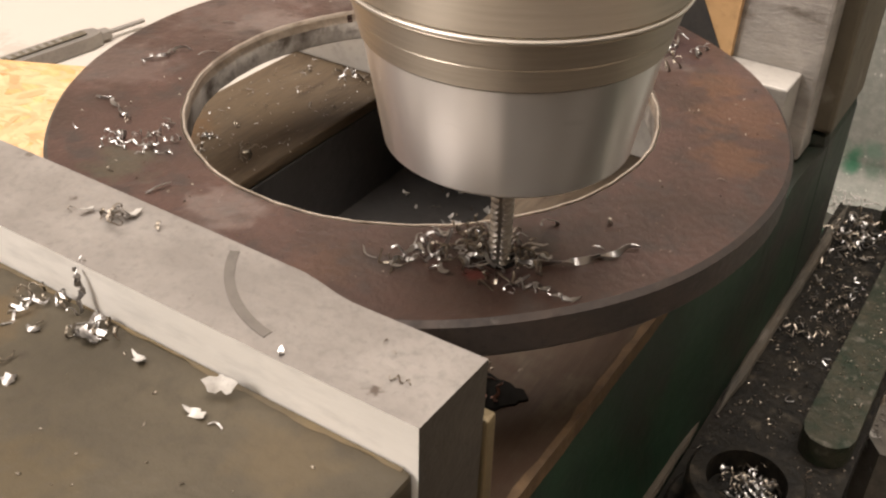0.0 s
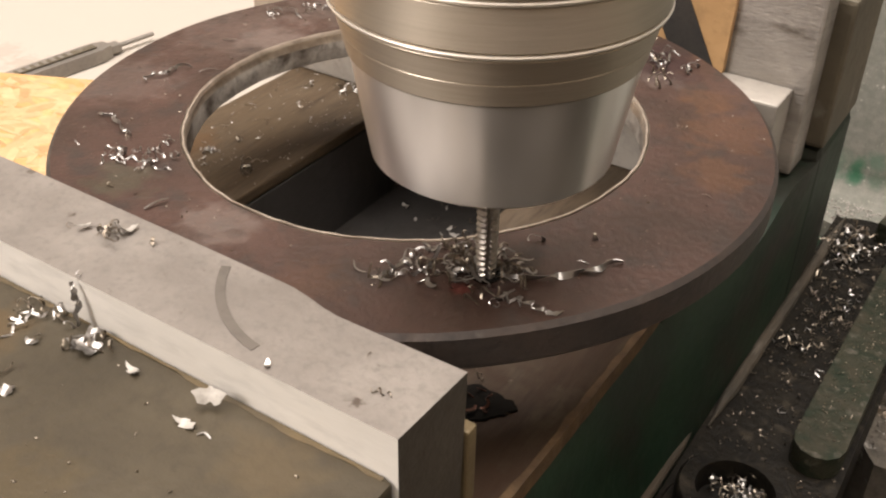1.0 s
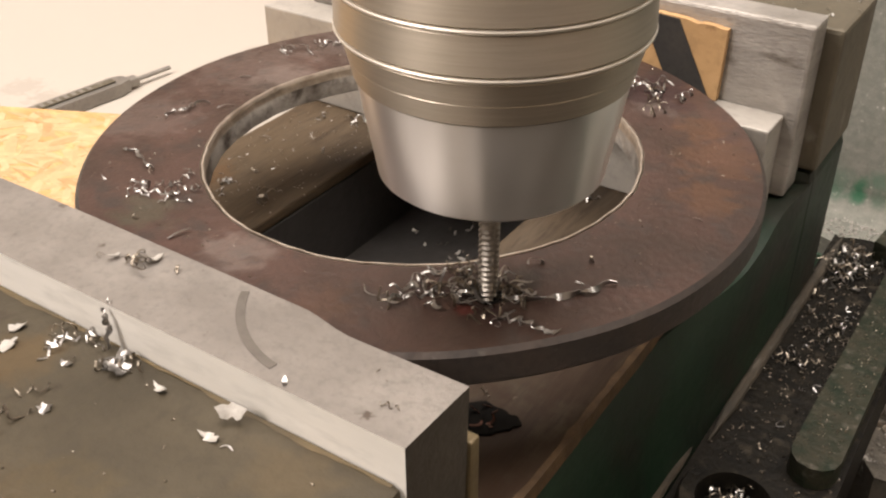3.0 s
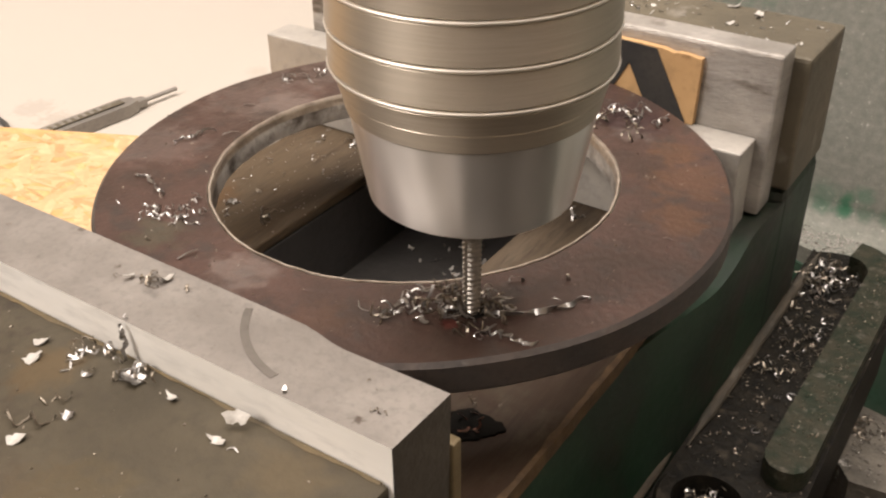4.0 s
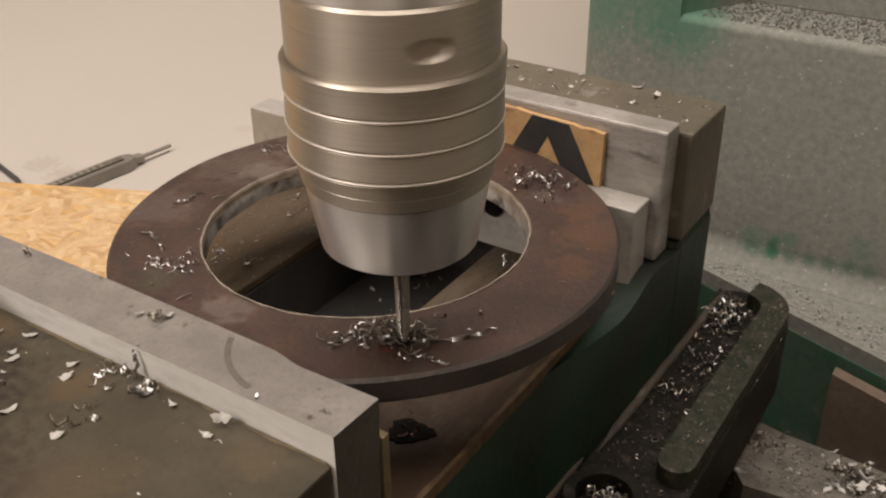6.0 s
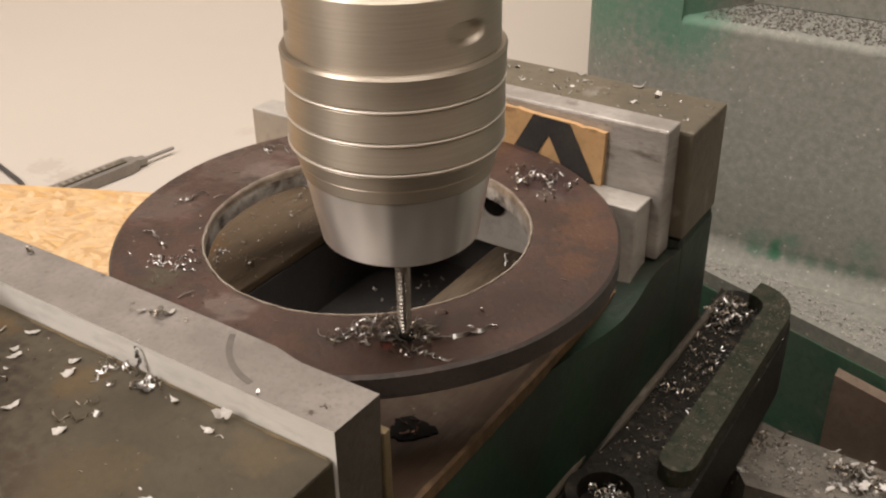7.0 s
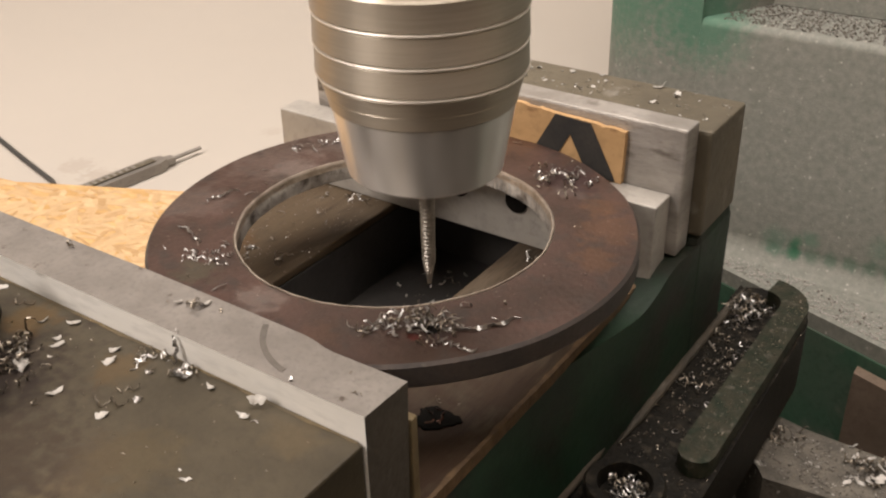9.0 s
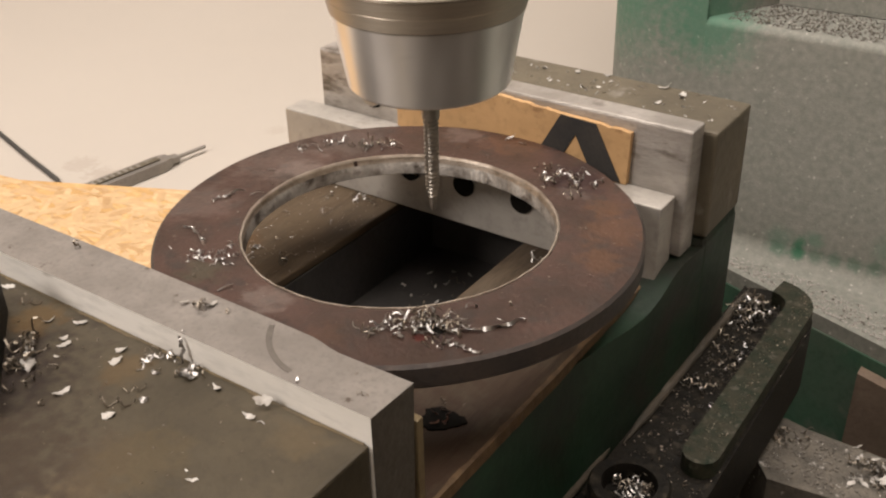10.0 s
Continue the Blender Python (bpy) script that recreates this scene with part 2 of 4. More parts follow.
STRANDS = strand_mat("pressed_wood_strands", [(0.56, 0.37, 0.19), (0.62, 0.43, 0.23), (0.52, 0.33, 0.16), (0.64, 0.46, 0.26), (0.58, 0.39, 0.2), (0.44, 0.27, 0.12)])
BROWN = mat("rusty_iron", (0.15, 0.11, 0.08), 0.8, 0.0, (0.1, 0.072, 0.05), 30, 0.6, 300)

# near-left dark rows: grime with fallen shade painted in; orange rows: oil stains
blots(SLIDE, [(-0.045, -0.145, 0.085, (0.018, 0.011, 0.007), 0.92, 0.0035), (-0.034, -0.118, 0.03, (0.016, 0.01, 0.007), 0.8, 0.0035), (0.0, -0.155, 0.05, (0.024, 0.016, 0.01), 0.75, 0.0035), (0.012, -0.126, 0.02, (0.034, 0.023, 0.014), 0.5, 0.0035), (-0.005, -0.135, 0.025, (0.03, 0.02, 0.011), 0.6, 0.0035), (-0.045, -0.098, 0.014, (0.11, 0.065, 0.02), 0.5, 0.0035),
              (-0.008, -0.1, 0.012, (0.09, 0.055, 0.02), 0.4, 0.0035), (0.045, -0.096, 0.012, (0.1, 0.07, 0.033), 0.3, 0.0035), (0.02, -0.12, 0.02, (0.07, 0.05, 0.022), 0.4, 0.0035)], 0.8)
SCUFF = (0.05, 0.16, 0.1)
blots(GREEN_DUSTY, [(-0.085, 0.35, 0.085, SCUFF, 0.75, -0.015), (-0.03, 0.335, 0.05, SCUFF, 0.75, -0.03), (0.03, 0.33, 0.016, SCUFF, 0.35, -0.155), (0.05, 0.33, 0.01, SCUFF, 0.5, -0.15), (0.09, 0.33, 0.016, SCUFF, 0.3, -0.145),
                    (-0.02, 0.345, 0.06, SCUFF, 0.7, 0.03)] + [(0.03 + 0.011 * k, 0.33, 0.009, (0.03, 0.1, 0.06), 0.5, -0.161 + 0.0007 * k) for k in range(7)] + [(0.042, 0.33, 0.007, (0.02, 0.12, 0.06), 0.7, -0.153 - 0.004 * k) for k in range(3)], 0.45)
blots(CREAM, [(-0.302, 0.108, 0.02, (0.24, 0.2, 0.16), 0.35, -0.107), (-0.325, 0.11, 0.02, (0.24, 0.2, 0.16), 0.3, -0.107), (-0.26, 0.21, 0.012, (0.3, 0.26, 0.21), 0.3, -0.107)], 0.9)

# ---- mesh helpers ----


def mesh_of(name, bm, material, smooth=False, angle=35):
    bmesh.ops.recalc_face_normals(bm, faces=bm.faces)
    me = bpy.data.meshes.new(name)
    if smooth:
        for f in bm.faces:
            f.smooth = True
        for e in bm.edges:
            if len(e.link_faces) == 2 and e.calc_face_angle(0) > radians(angle):
                e.smooth = False
    bm.to_mesh(me)
    bm.free()
    for m in material if isinstance(material, (list, tuple)) else [material]:
        me.materials.append(m)
    return me


def part(name, bm, material, parent=None, label="", smooth=False):
    ob = new(name, mesh_of(name, bm, material, smooth))
    if parent is not None:
        ob.parent = parent
    if label:
        ob["label"] = label
    return ob


def thing(name, label, category, group="", at=None, kind=""):
    ob = new(name)
    ob.empty_display_size = 0.01
    if at:
        ob.location = at
    return tagged(ob, label, category, group, kind)


def box(x0, x1, y0, y1, z0, z1, bevel=0.0, seg=2, bm=None):
    own = bmesh.new()
    bmesh.ops.create_cube(own, size=1)
    for v in own.verts:
        v.co = Vector((x0 + (v.co.x + 0.5) * (x1 - x0), y0 + (v.co.y + 0.5) * (y1 - y0), z0 + (v.co.z + 0.5) * (z1 - z0)))
    if bevel:
        bmesh.ops.bevel(own, geom=list(own.edges), offset=bevel, segments=seg, affect="EDGES", profile=0.6)
    if bm is None:
        return own
    me = bpy.data.meshes.new("tmp")
    own.to_mesh(me)
    own.free()
    bm.from_mesh(me)
    bpy.data.meshes.remove(me)
    return bm


def prism(points, z0, z1, bevel=0.0, seg=2):
    bm = bmesh.new()
    low = [bm.verts.new((x, y, z0)) for x, y in points]
    high = [bm.verts.new((x, y, z1)) for x, y in points]
    bm.faces.new(low[::-1])
    bm.faces.new(high)
    for i in range(len(points)):
        j = (i + 1) % len(points)
        bm.faces.new((low[i], low[j], high[j], high[i]))
    if bevel:
        edges = [e for e in bm.edges if e.calc_face_angle(0) > radians(25)]
        bmesh.ops.bevel(bm, geom=edges, offset=bevel, segments=seg, affect="EDGES", profile=0.6)
    return bm


def lathe(profile, seg=96, closed=False, wobble=None, cx=0.0, cy=0.0):
    """Turns (radius, height) points about z."""
    bm = bmesh.new()
    rings = []
    for k, (r, z) in enumerate(profile):
        row = []
        for i in range(seg):
            a = 2 * math.pi * i / seg
            rr = r + (wobble(a, k) if wobble else 0)
            row.append(bm.verts.new((cx + rr * math.cos(a), cy + rr * math.sin(a), z)))
        rings.append(row)
    n = len(rings)
    for k in range(n if closed else n - 1):
        p, q = rings[k], rings[(k + 1) % n]
        for i in range(seg):
            j = (i + 1) % seg
            bm.faces.new((p[i], p[j], q[j], q[i]))
    if not closed:
        for row in (rings[0], rings[-1]):
            if profile[rings.index(row)][0] > 1e-5:
                bm.faces.new(row)
    return bm


def tube(points, radius, seg=8, bm=None, taper=None):
    bm = bm or bmesh.new()
    rows = []
    pts = [Vector(p) for p in points]
    for i, p in enumerate(pts):
        d = (pts[min(i + 1, len(pts) - 1)] - pts[max(i - 1, 0)]).normalized()
        s = d.orthogonal().normalized() if i == 0 else (rows_s - d * rows_s.dot(d)).normalized()
        rows_s = s
        u = d.cross(s)
        r = radius * (taper(i / (len(pts) - 1)) if taper else 1)
        rows.append([bm.verts.new(p + (s * math.cos(2 * math.pi * k / seg) + u * math.sin(2 * math.pi * k / seg)) * r) for k in range(seg)])
    for a, b in zip(rows, rows[1:]):
        for k in range(seg):
            j = (k + 1) % seg
            bm.faces.new((a[k], a[j], b[j], b[k]))
    bm.faces.new(rows[0][::-1])
    bm.faces.new(rows[-1])
    return bm


def arc_points(cx, cy, r, a0, a1, n):
    return [(cx + r * math.cos(radians(a0 + (a1 - a0) * i / (n - 1))), cy + r * math.sin(radians(a0 + (a1 - a0) * i / (n - 1)))) for i in range(n)]


# ---- the room ----
for name, b in (("floor", (-2.2, 2.2, -2.0, 1.6, -1.0, -0.95)), ("ceiling", (-2.2, 2.2, -2.0, 1.6, 1.9, 1.95)),
                ("wall_north", (-2.2, 2.2, 1.6, 1.7, -0.95, 1.9)), ("wall_south", (-2.2, 2.2, -2.1, -2.0, -0.95, 1.9)),
                ("wall_west", (-2.3, -2.2, -2.0, 1.6, -0.95, 1.9)), ("wall_east", (2.2, 2.3, -2.0, 1.6, -0.95, 1.9))):
    label = {"floor": "grey concrete workshop floor", "ceiling": "pale plain workshop ceiling"}.get(name, "plain cream plaster workshop wall")
    tagged(part(name, box(*b), CONCRETE if name == "floor" else PLASTER), label, name.split("_")[0], kind="structure")

# ---- bench, machine table and column ----
bench = thing("workbench", "cream painted workbench top behind the vise", "workbench")
part("bench_top", box(-1.5, -0.115, -0.6, 1.45, -0.135, -0.107, 0.002), CREAM, bench)
for x in (-1.4, -0.25):
    for y in (-0.5, 1.3):
        part("leg", box(x, x + 0.06, y, y + 0.06, -0.95, -0.136, 0.003), CREAM, bench)

table = thing("machine_table", "dark oily cast iron milling machine table", "machine table")
part("table_top", box(-0.11, 1.3, -0.6, 0.75, -0.31, -0.25, 0.004), GRIME, table)
part("table_base", box(0.0, 1.1, -0.45, 0.65, -0.95, -0.311, 0.01), GREEN, table)

column = thing("machine_column", "dusty green enamelled cast iron machine column", "machine column")
def extrude_x(pts, x0, x1):
    """Runs a (y, z) outline along x."""
    bm = prism(pts, x0, x1)
    for v in bm.verts:
        v.co = Vector((v.co.z, v.co.x, v.co.y))
    return bm


body = [(0.62, -0.1695), (0.33, -0.1695)] + [(0.335 - 0.005 * math.cos(radians(90 * k / 8)), -0.034 + 0.005 * math.sin(radians(90 * k / 8))) for k in range(9)] + [(0.62, -0.029)]
part("column_body", extrude_x(body, -0.0303, 0.9), GREEN_DUSTY, column, "dust-covered column face", smooth=True)
cove = [(0.6, -0.1698), (0.316, -0.1698)] + [(0.316 + 0.014 * math.sin(radians(90 * k / 10)), -0.1578 - 0.012 * math.cos(radians(90 * k / 10))) for k in range(11)] + [(0.6, -0.1578)]
part("foot_cove", extrude_x(cove, -0.03, 0.9), GREEN_DUSTY, column, "dust-filled hollow at the column foot", smooth=True)
part("corner_post", prism([(-0.1028, 0.6), (-0.1028, 0.3755)] + arc_points(-0.058, 0.375, 0.0448, 182, 268, 12) + [(-0.0304, 0.3302), (-0.0304, 0.6)], -0.1695, 0.5, 0.0), GREEN_DUSTY, column, "green enamelled rounded corner", smooth=True)
part("corner_fillet", prism([(-0.0303, 0.332), (-0.018, 0.352), (-0.005, 0.374), (-0.005, 0.6), (-0.0303, 0.6)], -0.0288, 0.5, 0.0), GREEN_DUSTY, column, "green enamelled fillet", smooth=True)
part("upper_body", prism([(0.9, 0.385), (0.9, 0.6), (-0.0045, 0.6), (-0.0045, 0.375)], -0.0285, 0.5, 0.006, 3), GREEN_DUSTY, column, smooth=True)
foot = [(-0.1, 0.337), (0.0057, 0.3065), (0.1061, 0.2735), (0.9, 0.012), (0.9, 0.61), (-0.1, 0.61)]
part("foot_flange", prism(foot, -0.1795, -0.17, 0.0042, 4), GREEN_DUSTY, column, "chip-covered foot ledge", smooth=True)
inner = [(-0.1, 0.336), (0.0057, 0.3055), (0.1061, 0.2725), (0.9, 0.011), (0.9, 0.6), (-0.1, 0.6)]
part("foot", prism(inner, -0.2495, -0.1797, 0.003, 3), GREEN_CLEAN, column, "green enamelled foot", smooth=True)
block = part("rusty_plate", prism([(0.0985, 0.2735), (0.0985, 0.2657), (0.3, 0.197), (0.3, 0.206)], -0.2497, -0.186, 0.0015), BROWN)
tagged(block, "rusty brown iron plate leaning against the column foot", "iron plate")

# ---- the vise ----
CX = -0.018
vise = thing("machine_vise", "green cast iron machine vise with ground steel jaws", "vise", at=(0, 0, 0))
BEDZ = -0.0365
# base casting, profile along y
prof = [(0.0545, BEDZ - 0.0035), (0.0565, -0.045), (0.0585, -0.06), (0.0615, -0.072), (0.064, -0.079), (0.066, -0.25)]


def body_side(sign):
    pts = [(CX + sign * (x - CX), z) for x, z in prof]
    inner = CX + sign * 0.0335
    return pts + [(inner, -0.25), (inner, BEDZ - 0.0035)]


def extrude_y(pts, y0, y1, bevel=0.0):
    bm = prism(pts, y0, y1, bevel)
    for v in bm.verts:
        v.co = Vector((v.co.x, v.co.z, v.co.y))
    return bm


def ease(v):
    v = min(1, max(0, v))
    return v * v * (3 - 2 * v)


# the near side swells out to meet the foot of the fixed jaw
bm = bmesh.new()
sections = []
for y in [-0.32] + [-0.03 + 0.117 * k / 36 for k in range(37)] + [0.1195]:
    row = []
    for k, (x, z) in enumerate(body_side(1)):
        lift = 0.85 * ease((y + 0.005) / 0.07) + 0.15 * ease((y - 0.065) / 0.022) if k == 0 else ease((y + 0.02) / 0.105)
        rise = (0.009 if k == 0 else 0.006 if k == 1 else 0) * ease((y - 0.045) / 0.0325)
        row.append(bm.verts.new((max(x, x + (0.0664 - x) * lift) if k < 6 else x, y, z + rise)))
    sections.append(row)
for p, q in zip(sections, sections[1:]):
    for k in range(len(p)):
        j = (k + 1) % len(p)
        bm.faces.new((p[k], p[j], q[j], q[k]))
bm.faces.new(sections[0])
bm.faces.new(sections[-1][::-1])
part("bed_casting", bm, GREEN, vise, smooth=True)
part("bed_casting", extrude_y(body_side(-1), -0.32, 0.1195), GREEN, vise, smooth=True)
# ground ways with the dark slot between them
part("way", box(0.0066, 0.0552, -0.32, 0.0865, BEDZ - 0.0035, BEDZ, 0.0008), BED_RUST_SHADE, vise, "rust-stained ground way with painted shade in front")
part("way", box(-0.091, -0.0512, -0.32, 0.0865, BEDZ - 0.0035, BEDZ, 0.0008), BED, vise, "oily brown ground way")
part("slot_floor", box(-0.0508, 0.0066, -0.32, 0.0868, -0.12, -0.066, 0), SLOT, vise, "black oily slot between the ways")
part("slot_wall", box(-0.0514, -0.0509, -0.32, 0.0868, -0.12, BEDZ - 0.0037, 0), SLOT, vise)
part("slot_wall", box(0.0067, 0.0153, -0.32, 0.0868, -0.12, BEDZ - 0.0037, 0), SLOT, vise)
part("slot_end", box(-0.0507, 0.0065, 0.0872, 0.1165, -0.0995, BEDZ - 0.004, 0), SLOT, vise)
for x, y, r in ((0.0385, -0.0345, 0.0052), (0.0425, -0.0328, 0.003), (0.0362, -0.0374, 0.0024), (0.0348, -0.034, 0.0018)):
    part("dirt_pit", lathe([(0.0, 0), (r, 0), (r * 0.95, 0.0004), (0, 0.0004)], 28, wobble=lambda a, k: 0.0005 * math.sin(3 * a + 40 * r) + 0.0003 * math.sin(7 * a)), BLACK, vise, "black oily pit").matrix_basis = pose(x, y, BEDZ + 0.0001 + x * 0.002)
wrng = random.Random(11)
wear = [(0.0548 - wrng.uniform(0.0, 0.0007), -0.3 + 0.004 * k) for k in range(96)]
part("worn_edge", prism(wear + [(0.0559 + wrng.uniform(0, 0.0002), -0.3 + 0.004 * k) for k in range(95, -1, -1)], BEDZ - 0.0042, BEDZ + 0.0001), WORN_EDGE, vise, "bare worn edge of the way")
# fixed jaw
part("fixed_jaw", box(-0.101, 0.067, 0.0872, 0.119, -0.027, 0.0127, 0.0012), GOLD_IRON, vise, "ground iron fixed jaw with a chip-strewn top")
part("jaw_foot", box(-0.1005, 0.0666, 0.0874, 0.1205, -0.0995, -0.0275, 0.003), GREEN, vise, "green enamelled foot of the fixed jaw")
part("jaw_plate", box(-0.0965, 0.0625, 0.0766, 0.087, -0.031, 0.0162, 0.0009), JAW_FACE, vise, "bright milled steel rear jaw plate")
for x in (-0.07,):
    part("bolt_hole", lathe([(0.0, 0), (0.0055, 0), (0.0055, 0.0006), (0, 0.0006)], 24), BLACK, vise).matrix_basis = pose(x, 0.0765, 0.002, 90)
    part("socket_screw", lathe([(0.0, 0.0007), (0.0022, 0.0007), (0.0024, 0.0022), (0.0042, 0.0022), (0.0047, 0.0016), (0.0047, 0.0003)], 28), TAP, vise, "dark socket screw", smooth=True).matrix_basis = pose(x, 0.0765, 0.002, 90)
# moving jaw: front plate with a worn inner edge
edge = [(-0.115, -0.0889), (0.0594, -0.0889), (0.0598, -0.0738), (0.045, -0.0741), (0.0385, -0.0742), (0.0355, -0.0738), (0.0325, -0.0731), (0.029, -0.0725), (0.012, -0.0723), (-0.03, -0.0721), (-0.07, -0.0726), (-0.115, -0.0732)]
bm = prism(edge, -0.036, 0.011, 0.0009)
for v in bm.verts:
    if v.co.z < 0 and v.co.y > -0.078:
        v.co.y = -0.0757
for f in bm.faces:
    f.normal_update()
    # front faces and their bevels get the steel with front light painted in
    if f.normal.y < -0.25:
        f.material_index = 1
    # the end face towards +x is a darker brown steel
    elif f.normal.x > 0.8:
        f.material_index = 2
part("front_jaw_plate", bm, [JAW, JAW_FRONT_LIT, JAW_END], vise, "worn grey steel front jaw plate")
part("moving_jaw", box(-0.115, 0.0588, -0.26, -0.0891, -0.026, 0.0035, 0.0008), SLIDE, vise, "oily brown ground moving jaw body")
stain = arc_points(0.0368, -0.0644, 0.0224, 207, 262, 14) + arc_points(0.0368, -0.0644, 0.0209, 262, 207, 14)
part("arc_mark", prism(stain, 0.01105, 0.01112), STAIN, vise, "dark curved scratch on the jaw top")
film = [(-0.1 + 0.00225 * i, -0.0899 - 0.0003 * math.sin(i * 0.23) - 0.0002 * math.sin(i * 0.9 + 1) - 0.00015 * math.sin(i * 2.3)) for i in range(71)]
part("oil_film", prism(film + [(0.0575, -0.0892), (-0.1, -0.0892)], 0.0033, 0.00356), VARNISH, vise, "yellow dried oil along the jaw")
part("dark_stop", prism([(-0.054, -0.1), (-0.0175, -0.1285), (-0.05, -0.17), (-0.11, -0.13)], 0.0036, 0.018, 0.001), GRIME, vise, "dark oily stop block")
part("end_tab", box(0.054, 0.0602, -0.0737, -0.0713, -0.0362, 0.0, 0.0005), WARM_REFLECT, vise, "end of the jaw lining with a painted warm reflection")
# flange with a chip trough along the side
rim_out = [(0.0655, -0.3), (0.101, -0.3), (0.1, 0.03)] + arc_points(0.0785, 0.1315, 0.0197, 0, 125, 10) + [(0.0655, 0.149)]
part("side_flange", prism(rim_out, -0.11, -0.0795, 0.002), GRIME, vise, "oily black side flange", smooth=True)
rim = arc_points(0.0925, 0.034, 0.006, 180, 360, 7) + arc_points(0.0785, 0.1315, 0.019, 0, 84, 10) + arc_points(0.0785, 0.1315, 0.0085, 84, 0, 9)
part("flange_rim", prism(rim, -0.0793, -0.0728, 0.0019, 3), GRIME_RIM, vise, "chip-dusted raised rim", smooth=True)
def ridge(x0, y0, x1, y1):
    n = 30
    pts = [(x0 + (x1 - x0) * k / n + 0.0001 * math.sin(k * 1.7), y0 + (y1 - y0) * k / n, -0.0785 + 0.0001 * math.sin(k * 2.3)) for k in range(n + 1)]
    part("flange_ridge", tube(pts, 0.0016, 10, None, lambda f: max(0.15, min(1, 8 * f, 8 * (1 - f)))), RIDGE, vise, "dirty worn casting ridge", smooth=True)


ridge(0.0672, 0.03, 0.0685, 0.147)
ridge(0.0625, -0.12, 0.064, 0.037)
clamp_bolt = thing("clamping_bolt", "oily black clamping bolt filled with chips", "bolt", at=(0.0825, 0.001, -0.0794))
part("washer", lathe([(0.0, 0), (0.0155, 0), (0.0155, 0.0025), (0.015, 0.003), (0, 0.003)], 40), GRIME, clamp_bolt, smooth=True)
part("head", lathe([(0.0, 0.003), (0.0125, 0.003), (0.0125, 0.013), (0.0118, 0.014), (0.0085, 0.014), (0.0078, 0.008), (0, 0.008)], 40), GRIME, clamp_bolt, smooth=True)

# ---- parallels under the ring ----


def parallel(x0, x1, y0, y1, holes, label, material):
    t = thing("parallel_bar", label, "parallel bar", "parallels under the ring")
    part("bar", box(x0, x1, y0, y1, BEDZ + 0.0002, -0.0076, 0.0006), material, t)
    for x in holes:
        part("hole", lathe([(0.0, 0), (0.0045, 0), (0.0045, 0.0005), (0, 0.0005)], 28), BLACK, t, "round black through hole").matrix_basis = pose(x, y0 - 0.0003, -0.0193, 90)
    return t


parallel(-0.107, 0.0588, 0.0645, 0.0764, (-0.069, -0.044, -0.019, 0.006, 0.031), "grey steel parallel bar with drilled holes under the ring", PARALLEL)
parallel(-0.1, 0.0535, -0.0735, -0.0692, (), "narrow steel parallel bar, painted warm reflection, against the front jaw", WARM_REFLECT)

# ---- the workpiece ring ----
RO, RI, TH = 0.075, 0.0482, 0.0074


def ring_wobble(a, k):
    w = 0.00022 * math.sin(3 * a + 1) + 0.0001 * math.sin(11 * a)
    if k in (4, 5, 6, 7):
        w = 0.00025 * math.sin(3 * a + 0.5) + 0.0001 * math.sin(13 * a) + 0.00007 * math.sin(37 * a + 2)
    if k in (6, 7) and 0.7 < a < 1.95:
        # flame-cut striations along the back of the bore
        w += 0.00022 * math.sin(150 * a) * min(1, (a - 0.7) * 4, (1.95 - a) * 4)
    return w


bm = lathe([(RO - 0.0006, -TH), (RO, -TH + 0.0008), (RO, -0.0009), (RO - 0.0009, 0.0), (RI + 0.001, 0.0), (RI, -0.0026), (RI, -TH + 0.0005), (RI + 0.0006, -TH)], 960, True, ring_wobble)
for f in bm.faces:
    c = f.calc_center_median()
    r = math.hypot(c.x, c.y)
    if r > RO - 0.0012 and c.z < -0.0002:
        f.material_index = 1
    elif r < RI + 0.0009 and c.z < -0.0001:
        f.material_index = 3 if c.z > -0.0014 else 2
ring = part("steel_ring", bm, [RUST, RUST_EDGE, BORE, BURR], smooth=True)
ring.location = (-0.0003, 0.0006, 0)
part("burr", lathe([(RI + 0.0006, 0.00012), (RI + 0.0002, 0.00012), (RI - 0.0001, -0.0006), (RI + 0.0005, -0.0008)], 240, True, lambda a, k: ring_wobble(a, 4) + 0.00004 * math.sin(61 * a)), BURR, ring, "bright raised burr", smooth=True)
part("tapped_hole", lathe([(0.0, 0.0001), (0.0026, 0.0001), (0.0026, 0.0002), (0, 0.0002)], 32), BLACK, ring, "dark tapped hole").location = (0.0431, -0.0416, 0)
tagged(ring, "rusty brown flame-cut steel ring clamped in the vise", "steel ring")

# ---- cardboard packing behind the ring ----
card = thing("cardboard_strip", "brown corrugated cardboard strip with black print", "cardboard")
bm = bmesh.new()
crng = random.Random(3)
top = [(-0.0565 + 0.0983 * k / 60, 0.0152 - 0.0034 * max(0, k / 60 - 0.35) / 0.65 - (0.0015 if k < 4 else 0) + crng.uniform(-0.0004, 0.0003)) for k in range(61)]
front = [(x, z) for x, z in top] + [(0.0413, -0.0074), (-0.0565, -0.0074)]
part("sheet", extrude_y(front, 0.0743, 0.0764), CARD, card)
part("print", extrude_y([(0.004, -0.007), (0.0152, 0.0131), (0.0289, 0.0124), (0.0392, -0.007), (0.0285, -0.007), (0.0212, 0.0068), (0.0139, -0.007)], 0.0739, 0.0742), INK, card, "black printed letter stroke")

